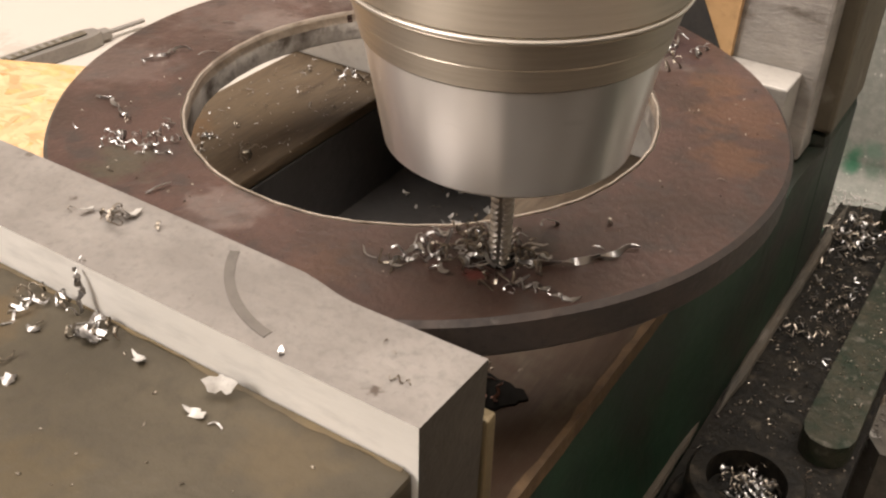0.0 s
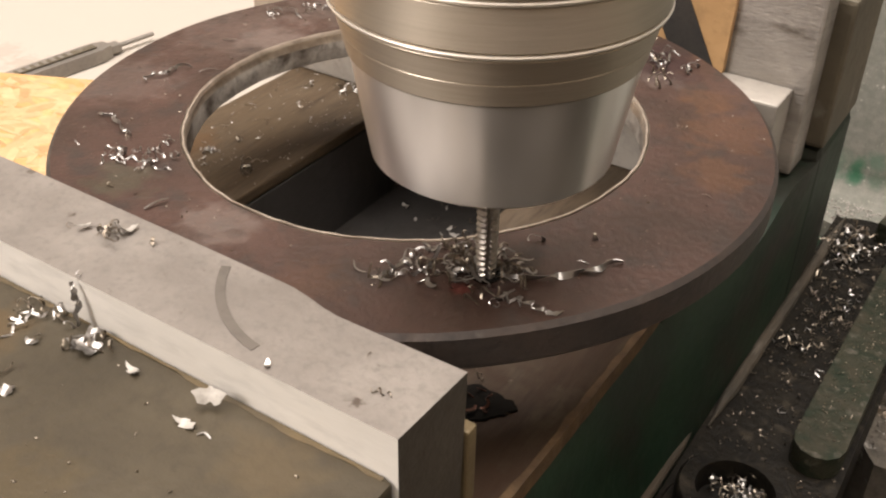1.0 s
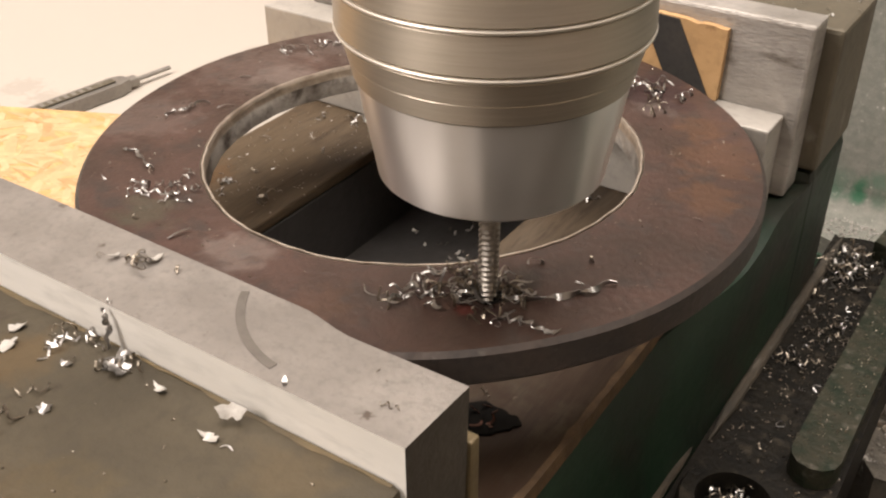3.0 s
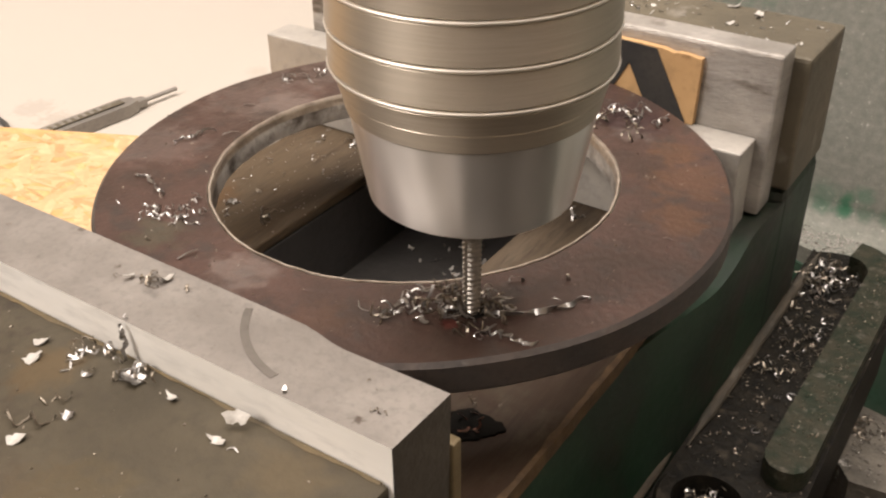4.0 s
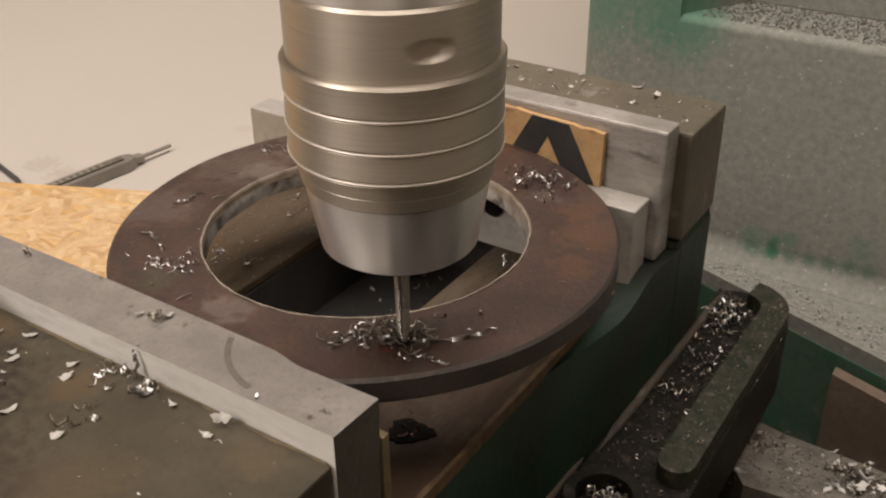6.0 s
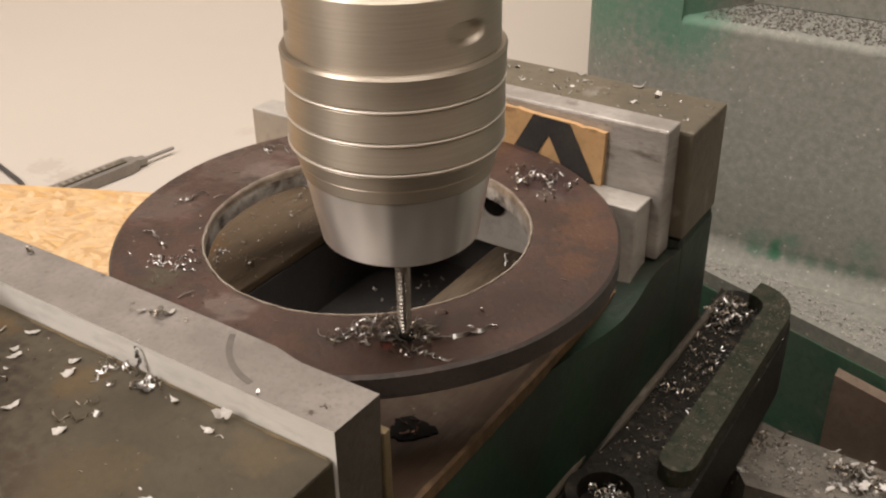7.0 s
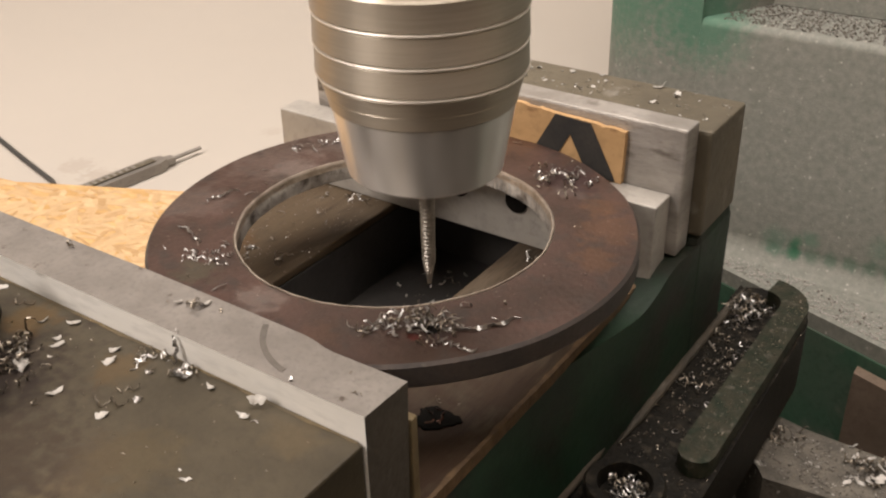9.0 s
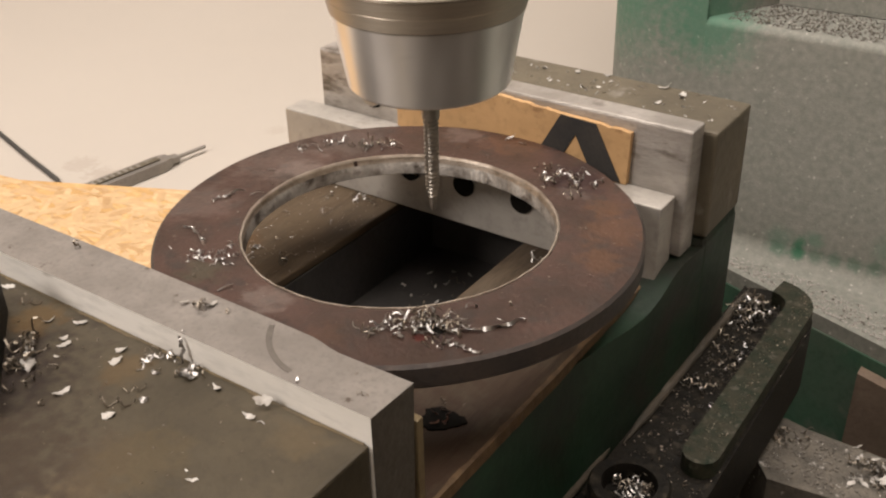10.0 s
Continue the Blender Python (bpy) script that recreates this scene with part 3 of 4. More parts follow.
# ---- the chuck and tap ----
AX, AY = 0.0428, -0.041
chuck = thing("tapping_chuck", "turned steel tapping chuck spinning above the ring", "chuck", at=(AX, AY, 0.03))
part("nose", lathe([(0.0, -0.0012), (0.0176, -0.0012), (0.0184, -0.0005), (0.0212, 0.0158), (0.02125, 0.0161)], 128), CHUCK_STREAKED, chuck, "polished tapered nose with painted reflection streaks", smooth=True)
part("lower_sleeve", lathe([(0.021, 0.01615), (0.0216, 0.0164), (0.0223, 0.0195), (0.02222, 0.0196), (0.02222, 0.01968), (0.0224, 0.0198), (0.0233, 0.0231)], 128), CHUCK_DARK, chuck, smooth=True)
grooves = (0.0239, 0.0306, 0.0377)
sleeve = [(0.0233, 0.02315)]
for g in grooves:
    sleeve += [(0.0238, g - 0.0006), (0.02335, g - 0.0002), (0.02335, g + 0.0003), (0.0240, g + 0.0007)]
sleeve += [(0.0242, 0.0438), (0.0243, 0.0443), (0.0239, 0.0449), (0.023, 0.045)]
part("sleeve", lathe(sleeve, 128), CHUCK_DARK, chuck, "grooved outer sleeve", smooth=True)
# thin brighter rings paint the highlights of the groove edges and top lip
for g in grooves + (0.0443,):
    part("groove_highlight", lathe([(0.0232, g - 0.0004), (0.0239, g - 0.0003), (0.02415, g + 0.0001), (0.02405, g + 0.0003), (0.0232, g + 0.0004)], 128, True), GROOVE_SHINE, chuck, "bright groove edge with its highlight painted in", smooth=True)
collar = [(0.0229, 0.0451)] + [(0.0229, 0.0475 + 0.0005 * k) for k in range(17)] + [(0.0229, 0.059), (0.0223, 0.0597)]


def key_flat(a, k):
    """Three oval spanner recesses round the collar."""
    d = (a - 1.5 * math.pi + math.pi / 3) % (2 * math.pi / 3) - math.pi / 3
    e = 1 - (d * 0.0229 / 0.0044) ** 2 - ((collar[k][1] - 0.0515) / 0.0024) ** 2
    return -0.0016 * min(1, max(0, e) * 2.2)


part("collar", lathe(collar, 384, wobble=key_flat), CHUCK_DARK, chuck, "collar with oval spanner recesses", smooth=True)
part("cap", lathe([(0.0223, 0.0598), (0.0222, 0.0755), (0.02, 0.079), (0.0, 0.079)], 128), CHUCK_STREAKED, chuck, "bright upper cap", smooth=True)
# spindle above the cap
part("arbor", lathe([(0.0, 0.0791), (0.014, 0.0791), (0.014, 0.2), (0.0, 0.2)], 64), CHUCK, chuck, smooth=True)
for k in range(3):
    part("jaw", box(-0.0022, 0.0022, 0.003, 0.0095, -0.0024, -0.0013, 0.0004), TAP, chuck, "dark gripping jaw").matrix_basis = pose(0, 0, 0, 0, 0, 120 * k + 30)
tap = part("tap", lathe([(0.0, -0.0102), (0.00205, -0.0102), (0.0022, -0.0045), (0.0025, -0.0038), (0.0025, -0.0001), (0, -0.0001)], 40), TAP, chuck, "dark steel thread tap", smooth=True)
# threaded end: a helical ridge cut by three flutes
bm = bmesh.new()
PITCH, Z0, Z1 = 0.00108, -0.0101, -0.0308
rows = []
for i in range(181):
    z = Z0 + (Z1 - Z0) * i / 180
    taper = min(1, 0.62 + 0.38 * (z - Z1) / 0.0035) * (1 - 0.1 * (Z0 - z) / (Z0 - Z1))
    row = []
    for j in range(48):
        a = 2 * math.pi * j / 48
        tooth = abs((z / PITCH - a / (2 * math.pi)) % 1 - 0.5) * 2
        rr = (0.0014 + 0.0005 * min(1, 1.4 * tooth)) * taper
        d = abs((a + math.pi / 3) % (2 * math.pi / 3) - math.pi / 3)
        if d < 0.36:
            rr = min(rr, 0.00105 + 0.0011 * (d / 0.36) ** 2)
        row.append(bm.verts.new((rr * math.cos(a), rr * math.sin(a), z)))
    rows.append(row)
for p, q in zip(rows, rows[1:]):
    for j in range(48):
        bm.faces.new((p[j], p[(j + 1) % 48], q[(j + 1) % 48], q[j]))
part("thread", bm, TAP, tap, "fluted threaded end")
part("core", lathe([(0.0, -0.0344), (0.0005, -0.0341), (0.0008, -0.032), (0.0009, -0.0308), (0, -0.0308)], 24), TAP, tap, smooth=True)

# ---- board, gauge and cable on the bench ----
board = part("chipboard_offcut", prism([(-0.62, 0.0), (-0.295, 0.052), (-0.2, 0.096), (-0.118, 0.05), (-0.118, -0.12), (-0.62, -0.2)], -0.1065, -0.085, 0.001), OSB)
OUTLINE = [(-0.62, 0.0), (-0.295, 0.052), (-0.2, 0.096), (-0.118, 0.05), (-0.118, -0.12), (-0.62, -0.2)]


def on_board(x, y):
    odd = False
    for (xa, ya), (xb, yb) in zip(OUTLINE, OUTLINE[1:] + OUTLINE[:1]):
        if (ya > y) != (yb > y) and x < xa + (xb - xa) * (y - ya) / (yb - ya):
            odd = not odd
    return odd


srng = random.Random(5)
bm = bmesh.new()
made = 0
while made < 2400:
    x, y, turn = srng.uniform(-0.46, -0.118), srng.uniform(-0.09, 0.096), srng.gauss(0.1, 0.7)
    ln, w = srng.uniform(0.003, 0.011), srng.uniform(0.0006, 0.0026)
    c, q = math.cos(turn), math.sin(turn)
    ring_pts = [(x + c * u * ln - q * v * w, y + q * u * ln + c * v * w) for u, v in ((-1, -0.2), (-0.7, -0.9), (0.6, -1), (1, 0.1), (0.7, 0.9), (-0.6, 1))]
    if not all(on_board(*p) for p in ring_pts):
        continue
    made += 1
    h = srng.uniform(0.00004, 0.0002)
    low = [bm.verts.new((px, py, -0.0851)) for px, py in ring_pts]
    high = [bm.verts.new((x + (px - x) * 0.97, y + (py - y) * 0.95, -0.085 + h)) for px, py in ring_pts]
    bm.faces.new(high)
    for k in range(6):
        bm.faces.new((low[k], low[(k + 1) % 6], high[(k + 1) % 6], high[k]))
tagged(part("strand_layer", bm, STRANDS, board, "pressed wood strands"), kind="stuff")
tagged(board, "pale yellow pressed wood board lying on the bench", "wooden board")
gauge = thing("depth_gauge", "grey metal depth gauge lying on the bench", "gauge", at=(-0.2826, 0.0975, -0.107))
part("body", prism([(-0.06, -0.0055), (0.034, -0.0055), (0.04, -0.0035), (0.04, 0.0035), (0.034, 0.0055), (-0.06, 0.0055)], 0.0005, 0.0068, 0.0008), TOOL, gauge)
part("slide", box(-0.06, 0.033, -0.0022, 0.0022, 0.007, 0.0078, 0.0003), GOLD_IRON, gauge, "engraved slide along the body")
part("tip", box(0.0402, 0.046, -0.0028, 0.0028, 0.0015, 0.0056, 0.0006), TOOL, gauge)
part("rod", tube([(0.046, 0, 0.0036), (0.066, 0, 0.0036)], 0.0012, 10), TOOL, gauge)
for i in range(12):
    part("mark", box(-0.028 + 0.0042 * i, -0.0259 + 0.0042 * i, -0.0018, 0.0018, 0.00785, 0.00795), TOOL, gauge, "dark engraved bar")
gauge.rotation_euler = (0, 0, radians(83))
knots = [Vector(p) for p in ((-0.5, 0.122, -0.1055), (-0.44, 0.121, -0.1055), (-0.4037, 0.1098, -0.1055), (-0.36, 0.098, -0.1055), (-0.3176, 0.0875, -0.1055), (-0.27, 0.065, -0.1055))]
pts = [knots[k].lerp(knots[k + 1], f / 5) for k in range(5) for f in range(5)]
tagged(part("cable", tube(pts, 0.0014, 10), RUBBER, smooth=True), "thin black cable lying on the bench", "cable")

# ---- clamp beside the vise ----
clamp = thing("clamp_bar", "chip-covered grey iron clamp bar beside the vise", "clamp")
part("bar", prism([(0.0865, 0.103), (0.09, 0.117), (0.098, 0.12), (0.108, 0.118), (0.14, 0.117), (0.22, 0.108), (0.22, 0.074), (0.13, 0.085), (0.1035, 0.082)], -0.145, -0.116, 0.004), DUST_IRON, clamp, smooth=True)
part("support", box(0.15, 0.2, 0.083, 0.098, -0.2498, -0.1455, 0.002), GRIME, clamp)

# ---- metal chips ----
rng = random.Random(7)


def ribbon_mesh(name, pts, width, thick, material, twist=0.0):
    """A curled swarf ribbon with real thickness along pts."""
    bm = bmesh.new()
    rows = []
    n = len(pts)
    for i, p in enumerate(pts):
        d = (pts[min(i + 1, n - 1)] - pts[max(i - 1, 0)]).normalized()
        s = d.cross(Vector((0.2, 0.1, 1))).normalized()
        u = d.cross(s)
        a = twist * i / n
        s, u = s * math.cos(a) + u * math.sin(a), u * math.cos(a) - s * math.sin(a)
        w = width * (0.35 + 0.65 * math.sin(math.pi * (i + 0.6) / (n + 0.2)) ** 0.5)
        rows.append([bm.verts.new(p + s * w * a0 + u * thick * b0) for a0, b0 in ((-0.5, -0.5), (0.5, -0.35), (0.5, 0.5), (-0.5, 0.35))])
    for a, b in zip(rows, rows[1:]):
        for k in range(4):
            j = (k + 1) % 4
            bm.faces.new((a[k], a[j], b[j], b[k]))
    bm.faces.new(rows[0][::-1])
    bm.faces.new(rows[-1])
    return mesh_of(name, bm, material, True, 50)


def curl_mesh(k, material):
    turns, r = rng.uniform(0.5, 2.6), rng.uniform(0.0004, 0.0009)
    pitch = rng.uniform(0.0007, 0.0018)
    n = int(10 + 9 * turns)
    pts = []
    for i in range(n):
        a = 2 * math.pi * turns * i / n
        rr = r * (1 + 0.35 * math.sin(2.2 * a + k))
        pts.append(Vector((pitch * turns * (i / n - 0.5) * 2.2, rr * math.cos(a), rr * math.sin(a) + r * 0.8)))
    return ribbon_mesh("metal_chip", pts, rng.uniform(0.00028, 0.0006), 0.00011, material, rng.uniform(-0.6, 0.6))


def sliver_mesh(k, material):
    n, ln = 9, rng.uniform(0.003, 0.0055)
    bend = rng.uniform(0.5, 2.2)
    pts = [Vector((ln * (i / (n - 1) - 0.5), 0.0008 * math.sin(bend * 3 * i / n), 0.0003 + 0.0007 * math.sin(math.pi * i / (n - 1)) * bend / 2)) for i in range(n)]
    return ribbon_mesh("metal_chip", pts, rng.uniform(0.0003, 0.0006), 0.00012, material, rng.uniform(-1.5, 1.5))


def flake_mesh(k, material):
    """A small bent, torn flake with a ragged outline."""
    bm = bmesh.new()
    seg, size = 14, rng.uniform(0.00095, 0.0014)
    ph = [rng.uniform(0, 6.28) for _ in range(4)]
    long, bend, twist = rng.uniform(1.0, 1.7), rng.uniform(0.08, 0.3), rng.uniform(-0.25, 0.25)

    def place(f, i, dz):
        a = 2 * math.pi * i / seg
        r = size * f * (1 + 0.28 * math.sin(2 * a + ph[0]) + 0.16 * math.sin(5 * a + ph[1]) + (0.1 * math.sin(9 * a + ph[2]) if f == 1 else 0))
        x, y = r * math.cos(a) * long, r * math.sin(a) * 0.75
        z = bend * x * x / size + twist * x * y / size + 0.00012 * math.sin(2500 * x + ph[3])
        return (x, y, z + dz)

    for dz, flip in ((0.00005, 1), (0.00022, 0)):
        c = bm.verts.new(place(0, 0, dz))
        mid = [bm.verts.new(place(0.55, i, dz)) for i in range(seg)]
        rim = [bm.verts.new(place(1, i, dz)) for i in range(seg)]
        for i in range(seg):
            j = (i + 1) % seg
            bm.faces.new((c, mid[i], mid[j]))
            bm.faces.new((mid[i], rim[i], rim[j], mid[j]))
        if flip:
            low = rim
    for i in range(seg):
        j = (i + 1) % seg
        bm.faces.new((low[i], low[j], rim[j], rim[i]))
    return mesh_of("metal_flake", bm, material, True, 60)


def crescent_mesh(k, material):
    """A broad chip bent into an open hook."""
    r, span, n = rng.uniform(0.0009, 0.0015), rng.uniform(2.4, 4.2), 16
    pts = [Vector((r * math.cos(span * i / (n - 1)), r * math.sin(span * i / (n - 1)) * 0.8, 0.0004 + 0.0011 * i / n)) for i in range(n)]
    return ribbon_mesh("metal_chip", pts, rng.uniform(0.0006, 0.0009), 0.00014, material, rng.uniform(-0.8, 0.8))


CRESCENTS = [crescent_mesh(k, SWARF) for k in range(7)]
OILY_CURLS = [crescent_mesh(k, OILY) for k in range(4)]
CURLS = [curl_mesh(k, SWARF) for k in range(9)]
SLIVERS = [sliver_mesh(k, SWARF) for k in range(7)]
DULL = [curl_mesh(k, SWARF_DULL) for k in range(6)]
FLAKES = [flake_mesh(k, SWARF_WHITE) for k in range(7)]
BRIGHT_FLAKES = [flake_mesh(k, SWARF) for k in range(5)]


def chip(meshes, x, y, z, group, label, size=1.0, tilt=25, turn=None, category="metal chip"):
    ob = new("metal_chip", rng.choice(meshes))
    ob.matrix_basis = pose(x, y, z, rng.uniform(-tilt, tilt), rng.uniform(-tilt, tilt), rng.uniform(0, 360) if turn is None else turn) @ Matrix.Diagonal((size, size, size, 1))
    return tagged(ob, label, category, group)


def inside_ring(x, y):
    return RI + 0.0008 < math.hypot(x, y) < RO - 0.001


def pile(meshes, cx, cy, sx, sy, count, z, group, label, turn=0.0, size=(0.7, 1.2), keep=None, heap=0.0012, joined=""):
    """Scatters chips round a place; joined: as one heap of stuff with that name."""
    bm, mats = bmesh.new(), []
    c, s = math.cos(radians(turn)), math.sin(radians(turn))
    made = 0
    while made < count:
        u, v = rng.gauss(0, 0.5), rng.gauss(0, 0.5)
        x, y = cx + c * u * sx - s * v * sy, cy + s * u * sx + c * v * sy
        if keep and not keep(x, y):
            continue
        h = max(0, 1 - math.hypot(u, v)) * heap * rng.random()
        made += 1
        if not joined:
            chip(meshes, x, y, z + h, group, label, rng.uniform(*size), 30)
            continue
        me = rng.choice(meshes)
        if me.materials[0] not in mats:
            mats.append(me.materials[0])
        k, f0 = len(bm.verts), len(bm.faces)
        bm.from_mesh(me)
        bm.verts.ensure_lookup_table()
        bm.faces.ensure_lookup_table()
        g = rng.uniform(*size)
        m = pose(x, y, z + h, rng.uniform(-30, 30), rng.uniform(-30, 30), rng.uniform(0, 360)) @ Matrix.Diagonal((g, g, g, 1))
        for v in bm.verts[k:]:
            v.co = m @ v.co
        for f in bm.faces[f0:]:
            f.material_index = mats.index(me.materials[0])
    if joined:
        me = bpy.data.meshes.new(joined)
        bm.to_mesh(me)
        for x in mats:
            me.materials.append(x)
        tagged(new(joined, me), label, "metal chips", kind="stuff")
    bm.free()


G1 = "chips on the ring"
BRIGHT = "bright curled steel chip lying on the rusty ring"
pile(CURLS + SLIVERS + DULL, 0.0395, -0.0418, 0.0135, 0.0075, 58, 0.0, G1, "bright curled steel chip beside the tapped hole", 35, (0.8, 1.35), inside_ring, 0.002)
pile(CRESCENTS, 0.037, -0.0455, 0.012, 0.003, 16, 0.0, G1, "broad hooked steel chip beside the tapped hole", 42, (0.8, 1.15), inside_ring, 0.001)
pile(CRESCENTS + DULL, 0.0345, -0.0385, 0.008, 0.002, 10, 0.0, G1, "broad hooked steel chip beside the tapped hole", 42, (0.7, 1.0), inside_ring, 0.001)
pile(CURLS, -0.0345, -0.0468, 0.0085, 0.006, 20, 0.0, G1, BRIGHT, 30, (0.6, 1.05), inside_ring)
pile(CURLS + DULL, -0.0407, 0.0421, 0.0085, 0.006, 22, 0.0, G1, BRIGHT, 20, (0.8, 1.3), inside_ring)
pile(CURLS + SLIVERS, -0.0608, 0.0255, 0.004, 0.011, 9, 0.0, G1, BRIGHT, -20, (0.6, 1.1), inside_ring)
pile(CURLS + DULL + DULL, 0.0285, 0.0518, 0.0145, 0.0085, 24, 0.0, G1, BRIGHT, -20, (0.9, 1.5), inside_ring)
pile(SLIVERS, -0.0003, 0.0715, 0.005, 0.0015, 4, 0.0, G1, BRIGHT, 0, (0.7, 1.0), inside_ring)
pile(SLIVERS + DULL, 0.0, 0.0, 0.13, 0.13, 16, 0.0, G1, BRIGHT, 0, (0.3, 0.6), inside_ring, 0)
for x, y, turn, size, kind in ((-0.059, 0.0059, 20, 0.9, SLIVERS), (-0.0174, -0.057, 60, 1.3, SLIVERS), (0.0531, -0.0207, 0, 1.0, DULL), (0.0298, -0.0509, 0, 0.7, DULL),
                               (-0.0299, -0.0569, 0, 0.9, DULL), (0.0573, -0.0439, 30, 0.9, BRIGHT_FLAKES), (-0.0506, -0.0098, 60, 0.9, SLIVERS)):
    chip(kind, x, y, 0.0001, G1, BRIGHT, size, 8, turn)


def strand(points, width, group, label, wave=0.0004, material=SWARF):
    """A long twisted strand of swarf."""
    pts = []
    pv = [Vector(p) for p in points]
    for a, b in zip(pv, pv[1:]):
        for i in range(10):
            f = i / 10
            k = len(pts)
            pts.append(a.lerp(b, f) + Vector((wave * math.sin(k * 0.9), wave * math.cos(k * 0.7), 0.0005 + wave * abs(math.sin(k * 0.5)))))
    pts.append(pv[-1] + Vector((0, 0, 0.0003)))
    ob = new("metal_strand", ribbon_mesh("metal_strand", pts, width, 0.00018, material, 9.0))
    return tagged(ob, label, "metal chip", group)


LONG = "long twisted bright steel strand on the ring"
strand([(0.046, -0.0405, 0), (0.0529, -0.0359, 0), (0.0568, -0.031, 0), (0.0601, -0.0251, 0)], 0.0013, G1, LONG)
strand([(0.0505, -0.044, 0), (0.0535, -0.0446, 0), (0.0566, -0.0448, 0)], 0.0008, G1, LONG)
strand([(-0.0583, -0.0226, 0), (-0.0591, -0.019, 0), (-0.057, -0.0168, 0), (-0.0578, -0.0135, 0), (-0.0552, -0.0103, 0)], 0.0008, G1, LONG, 0.0006)
strand([(-0.0545, -0.0388, 0), (-0.051, -0.0375, 0), (-0.045, -0.0405, 0), (-0.0415, -0.0414, 0)], 0.0008, G1, LONG, 0.0003)

# on the moving jaw and the front plate
G2 = "flakes on the moving jaw"
FL = "pale torn metal flake on the oily moving jaw"
S = 0.0036
for x, y, size, turn, kind in ((-0.012, -0.0992, 1.1, 50, FLAKES), (-0.0146, -0.0953, 1.05, 10, FLAKES), (-0.0003, -0.097, 0.8, 0, BRIGHT_FLAKES), (0.0167, -0.0932, 0.9, 0, FLAKES),
                               (0.0304, -0.0965, 0.95, 20, FLAKES), (0.0339, -0.0968, 0.5, 20, SLIVERS), (0.0031, -0.1139, 1.1, 10, FLAKES),
                               (0.0055, -0.1056, 0.8, 15, BRIGHT_FLAKES), (0.0008, -0.1041, 0.8, 40, DULL), (-0.0129, -0.1143, 1.2, 70, FLAKES), (-0.0285, -0.1015, 1.0, 40, FLAKES),
                               (-0.031, -0.1, 0.9, 60, FLAKES), (-0.0332, -0.0931, 1.1, 0, FLAKES), (-0.0132, -0.1195, 1.1, 0, DULL), (0.0347, -0.1181, 0.7, 30, FLAKES),
                               (0.0016, -0.1101, 1.2, 30, DULL), (-0.0645, -0.0925, 1.0, 20, FLAKES), (-0.052, -0.0945, 0.9, 20, DULL), (0.0315, -0.1167, 0.4, 0, FLAKES), (-0.026, -0.106, 0.5, 0, FLAKES)):
    chip(kind, x, y, S, G2, FL, size, 12, turn)
pile(CURLS + DULL, -0.0035, -0.0938, 0.006, 0.005, 10, S, G2, "bright curled chip on the oily moving jaw", 20, (0.7, 1.1))
pile(CURLS + DULL + BRIGHT_FLAKES, 0.0062, -0.0925, 0.006, 0.004, 9, S, G2, "bright curled chip beside the jaw plate", 20, (0.9, 1.4), lambda x, y: y < -0.0905)
strand([(0.0028, -0.0912, S), (0.0026, -0.0902, 0.0075), (0.0018, -0.09, 0.0105)], 0.0012, G2, "steel strand leaning on the front jaw", 0.0002)
ob = new("metal_flake", FLAKES[2])
ob.matrix_basis = pose(0.0308, -0.0921, 0.0057, 52, 8, 20) @ Matrix.Diagonal((1.3, 1.75, 1.4, 1))
tagged(ob, "large white torn flake leaning on the front jaw", "metal chip", G2)
pile(FLAKES + DULL + DULL + DULL, -0.033, -0.1125, 0.011, 0.008, 26, S, G2, "torn metal flake beside the dark stop", -35, (0.9, 1.8), lambda x, y: (y + 0.1) > -0.78 * (x + 0.054) + 0.0015)
J = 0.0111
pile(CURLS + DULL + DULL + FLAKES[:2], -0.004, -0.0785, 0.007, 0.003, 10, J, "chips on the front jaw", "bright chip on the grey front jaw", 20, (0.6, 1.1), lambda x, y: -0.088 < y < -0.0755)
for x, y, kind, size in ((0.0041, -0.0765, DULL, 1.0), (-0.0558, -0.0748, DULL, 1.3), (-0.0545, -0.0755, DULL, 1.2), (0.0472, -0.0785, DULL, 0.45), (0.0495, -0.0795, DULL, 0.35), (0.053, -0.0835, DULL, 0.5),
                         (-0.0425, -0.0797, DULL, 0.4), (-0.0739, -0.0765, DULL, 0.6), (0.0375, -0.0876, BRIGHT_FLAKES, 0.6), (0.0015, -0.0882, CURLS, 0.5)):
    chip(kind, x, y, J, "chips on the front jaw", "small chip on the grey front jaw", size, 15)

# on the fixed jaw, the bed and the slot floor
G3 = "chips on the fixed jaw"
for x, y, size in ((0.0382, 0.1085, 1.1), (0.0466, 0.1055, 0.9), (0.047, 0.1035, 0.9), (0.0033, 0.107, 0.8), (-0.0096, 0.104, 0.8), (0.015, 0.109, 0.8), (0.042, 0.094, 0.7), (0.064, 0.089, 0.5)):
    chip(FLAKES, x - 0.003, y + 0.0075, 0.0128, G3, "white metal flake on the fixed jaw", size * 1.25, 15)
pile(FLAKES + SLIVERS + BRIGHT_FLAKES, 0.01, 0.104, 0.07, 0.014, 85, 0.0128, G3, "tiny bright chips strewn on the fixed jaw", 0, (0.25, 0.6), lambda x, y: 0.088 < y < 0.118 and -0.09 < x < 0.066, 0, "fine_chips")
G4 = "chips on the vise bed"
on_bed = lambda x, y: -0.0895 < x < -0.051 and -0.06 < y < 0.065
pile(CURLS, -0.0725, 0.006, 0.007, 0.004, 7, BEDZ, G4, "curled chip on the oily vise way", 0, (0.8, 1.2), on_bed)
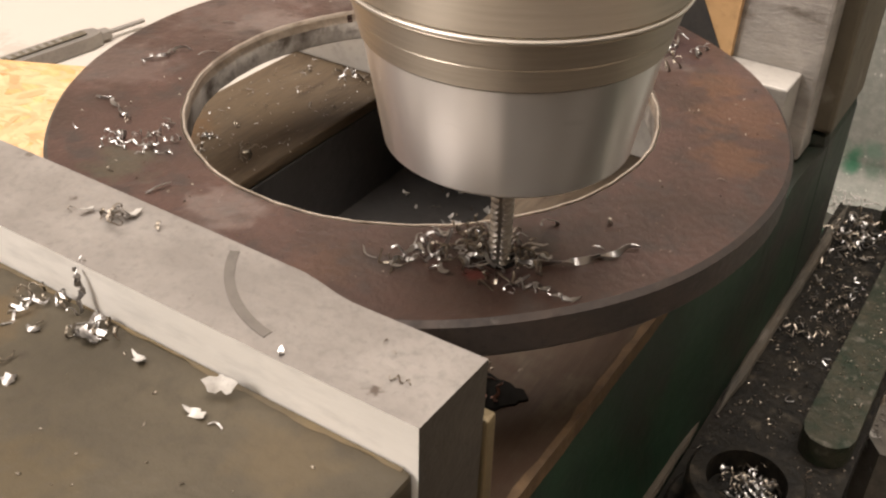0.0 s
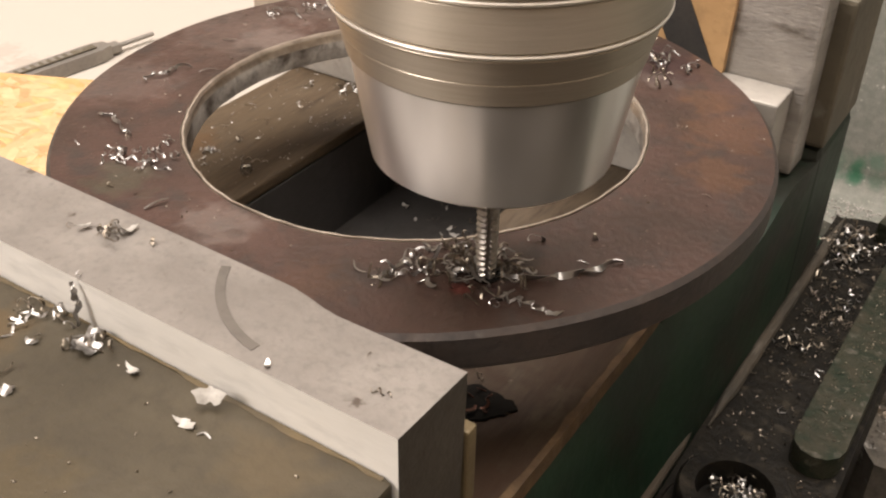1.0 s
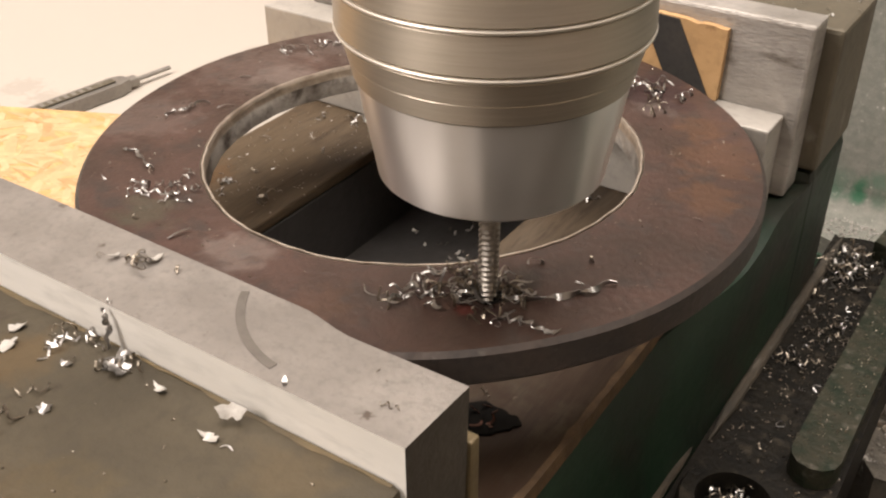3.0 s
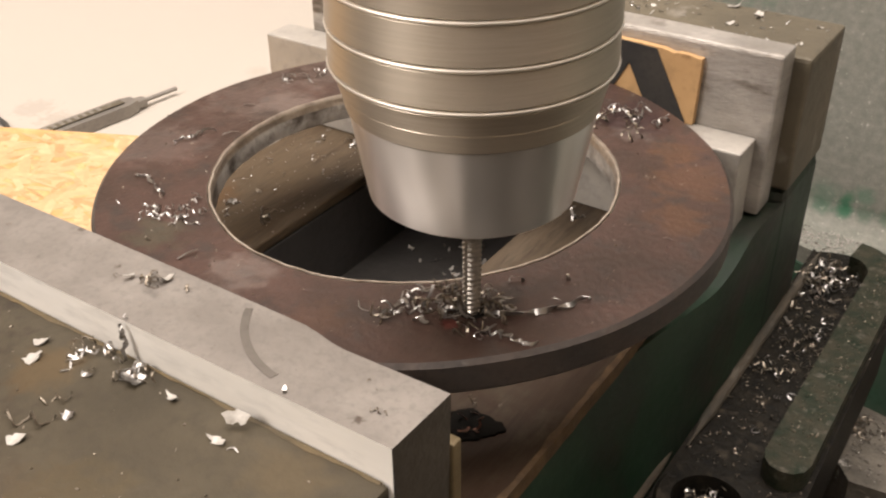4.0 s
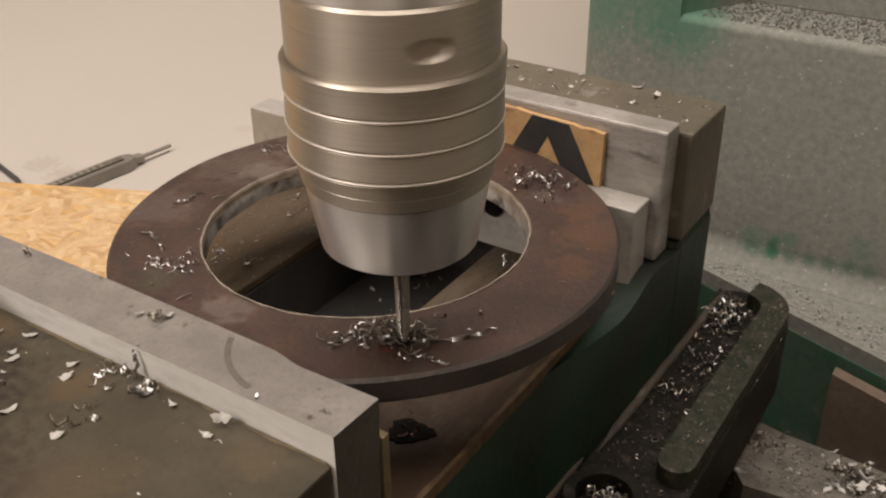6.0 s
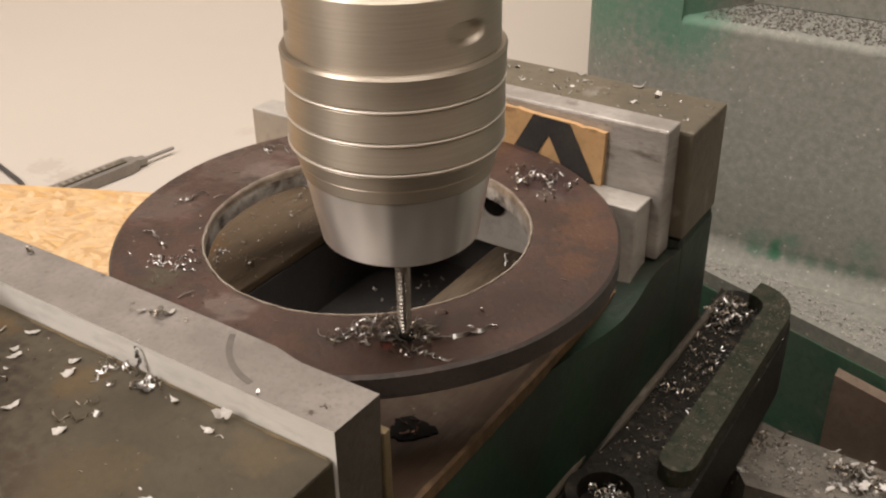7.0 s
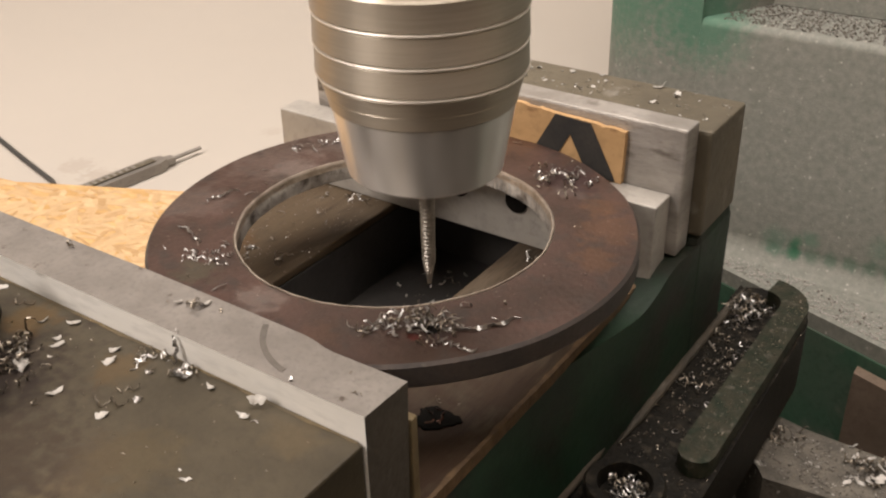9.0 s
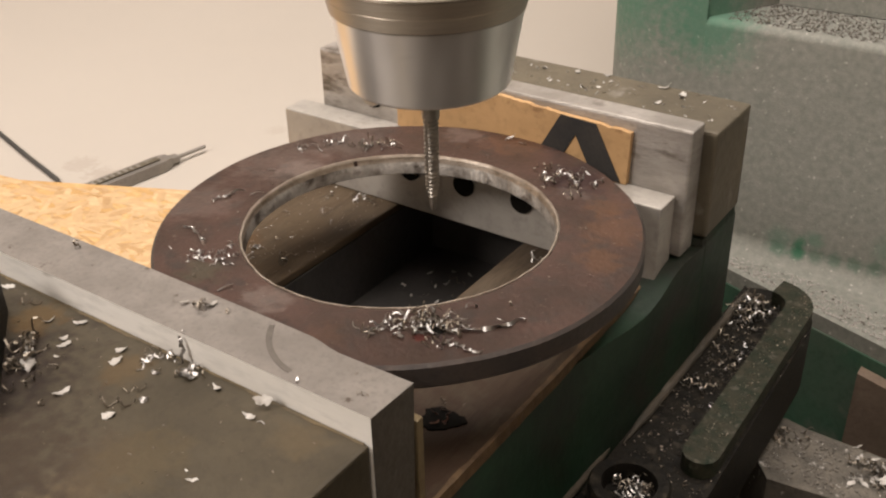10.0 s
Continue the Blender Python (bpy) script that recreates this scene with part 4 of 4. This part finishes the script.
pile(DULL, -0.0582, 0.0069, 0.002, 0.002, 3, BEDZ, G4, "dark curled chip on the oily vise way", 0, (0.9, 1.2), on_bed)
pile(CURLS + DULL, -0.068, 0.059, 0.01, 0.006, 9, BEDZ, G4, "curled chip on the oily vise way", 0, (0.9, 1.4), on_bed)
pile(SLIVERS + DULL, -0.072, 0.033, 0.02, 0.045, 34, BEDZ, G4, "tiny chips strewn on the oily vise way", 0, (0.3, 0.65), on_bed, 0, "fine_chips")
pile(CURLS, 0.0155, 0.0585, 0.002, 0.002, 2, BEDZ, G4, "curled chip on the oily vise way", 0, (0.9, 1.2))
pile(DULL + FLAKES, -0.024, 0.062, 0.018, 0.02, 24, -0.066, G4, "dull chips on the oily slot floor", 0, (0.5, 1.2), lambda x, y: -0.045 < x < 0.009 and y < 0.085, 0.001, "slot_chips")
pile(SLIVERS + DULL, 0.035, -0.02, 0.03, 0.03, 10, BEDZ, G4, "tiny chip on the oily vise way", 0, (0.3, 0.6), lambda x, y: 0.009 < x < 0.054 and -0.068 < y < 0.06, 0)

pile(OILY_CURLS, 0.0388, -0.0342, 0.004, 0.003, 6, BEDZ + 0.0006, G4, "oily red-brown curled chip in a dirt pit", 30, (0.8, 1.1), lambda x, y: x < 0.053, 0.0008)

# in the side trough
G5 = "chips in the side trough"
pile(CURLS + DULL + DULL, 0.0745, 0.131, 0.011, 0.017, 70, -0.0793, G5, "shiny curled chips heaped in the oily trough", 0, (0.8, 1.5), lambda x, y: x > 0.067 and math.hypot(x - 0.0785, max(0, y - 0.1315)) < 0.0105, 0.006, "chip_heap")
pile(DULL + DULL + CURLS[:3], 0.079, 0.085, 0.012, 0.04, 80, -0.0793, G5, "dull chips strewn in the oily trough", 0, (0.5, 1.1), lambda x, y: 0.067 < x < 0.0865 and 0.02 < y < 0.12, 0.003, "trough_chips")
pile(CURLS + DULL + DULL, 0.0825, 0.001, 0.011, 0.011, 48, -0.0695, G5, "shiny chips heaped on the clamping bolt", 0, (0.7, 1.3), lambda x, y: math.hypot(x - 0.0825, y - 0.001) < 0.0078, 0.0045, "chip_heap")
pile(DULL, 0.085, 0.02, 0.02, 0.05, 30, -0.0794, G5, "dull chips strewn on the oily flange", 0, (0.4, 1.0), lambda x, y: 0.068 < x < 0.098 and math.hypot(x - 0.0825, y - 0.001) > 0.0165 and y < 0.026, 0, "trough_chips")


# uncountable fine chips
def litter(name, label, count, place, size, material):
    bm = bmesh.new()
    for _ in range(count):
        p = Vector(place())
        r = size * rng.uniform(0.4, 1.3)
        m = Euler((rng.uniform(-0.7, 0.7), rng.uniform(-0.7, 0.7), rng.uniform(0, 6.3))).to_matrix()
        q = [p + m @ Vector(c) * r for c in ((-0.7, -0.3, 0), (0.6, -0.4, 0.1), (0.8, 0.35, 0.3), (-0.5, 0.4, 0.1), (0.1, 0.0, 0.55))]
        v = [bm.verts.new(c) for c in q]
        bm.faces.new((v[3], v[2], v[1], v[0]))
        for a, b in ((0, 1), (1, 2), (2, 3), (3, 0)):
            bm.faces.new((v[a], v[b], v[4]))
    return tagged(part(name, bm, material), label, "metal chips", kind="stuff")


def on_ledge():
    x = rng.uniform(-0.02, 0.3)
    return x, 0.334 + 0.04 * rng.random(), -0.0288


litter("ledge_chips", "grey chips strewn along the column ledge", 4200, on_ledge, 0.0011, CHIP_DUST)
litter("ledge_chips", "bright chips strewn along the column ledge", 130, on_ledge, 0.0012, SWARF_WHITE)


def on_foot():
    x = rng.uniform(-0.02, 0.3)
    return x, 0.3065 - (x - 0.0057) * 0.329 + 0.004 + 0.024 * rng.random() ** 1.3, -0.1698


litter("foot_chips", "pale chips along the column foot ledge", 2400, on_foot, 0.0011, SWARF_WHITE)
litter("foot_chips", "grey chips along the column foot ledge", 260, on_foot, 0.0012, CHIP_DUST)
litter("clamp_chips", "fine grey chips on the clamp bar", 130, lambda: (rng.uniform(0.095, 0.21), rng.uniform(0.09, 0.113), -0.1158), 0.0006, SWARF_WHITE)
pile(DULL, 0.092, 0.109, 0.012, 0.006, 60, -0.1158, G5, "grey chips heaped on the clamp bar", -10, (0.8, 1.6), None, 0.005, "chip_heap")
pile(DULL + DULL + FLAKES, 0.137, 0.107, 0.012, 0.01, 70, -0.1158, G5, "grey chips heaped on the clamp bar", -30, (0.8, 1.6), None, 0.005, "chip_heap")
litter("clamp_chips", "dull metal dust on the clamp bar", 900, lambda: (rng.uniform(0.09, 0.21), rng.uniform(0.087, 0.116), -0.1158), 0.0009, CHIP_DUST)
litter("rim_chips", "fine chips on the trough rim", 260, lambda: (rng.uniform(0.089, 0.097), rng.uniform(0.035, 0.145), -0.0727), 0.00045, SWARF_DULL)
litter("flange_chips", "fine oily chips on the vise flange", 800, lambda: (rng.uniform(0.067, 0.099), rng.uniform(-0.05, 0.13), -0.0794), 0.0006, SWARF_DULL)
litter("bed_dust", "fine metal dust on the vise way", 160, lambda: (rng.uniform(-0.089, -0.051), rng.uniform(-0.05, 0.065), BEDZ), 0.0004, SWARF)
litter("ring_dust", "fine dark metal dust on the ring", 220, lambda: (lambda a, r: (r * math.cos(a), r * math.sin(a), 0.0))(rng.uniform(0, 6.283), rng.uniform(0.0495, 0.073)), 0.0004, SWARF_DULL)
litter("jaw_dust", "dark specks of metal dust on the moving jaw", 260, lambda: (rng.uniform(-0.1, 0.057), rng.uniform(-0.2, -0.092), 0.0036), 0.0004, SWARF_DULL)


def motions():
    # the spindle turns and draws the tap out, then lifts
    lift = [(0, 0.0242), (8.4, 0.0338), (8.5, 0.0359), (8.6, 0.0386), (8.8, 0.0437), (9.0, 0.048), (9.2, 0.0529), (9.4, 0.0577), (9.7, 0.0643), (10.0, 0.0694)]
    rows = []
    for i in range(101):
        t = i / 10
        for (t0, z0), (t1, z1) in zip(lift, lift[1:]):
            if t0 <= t <= t1 + 1e-9:
                z = z0 + (z1 - z0) * (t - t0) / (t1 - t0)
                break
        rows.append((t, pose(AX, AY, z, 0, 0, 34 + 501 * (t - 5.0))))
    walk(chuck, rows)


motions()
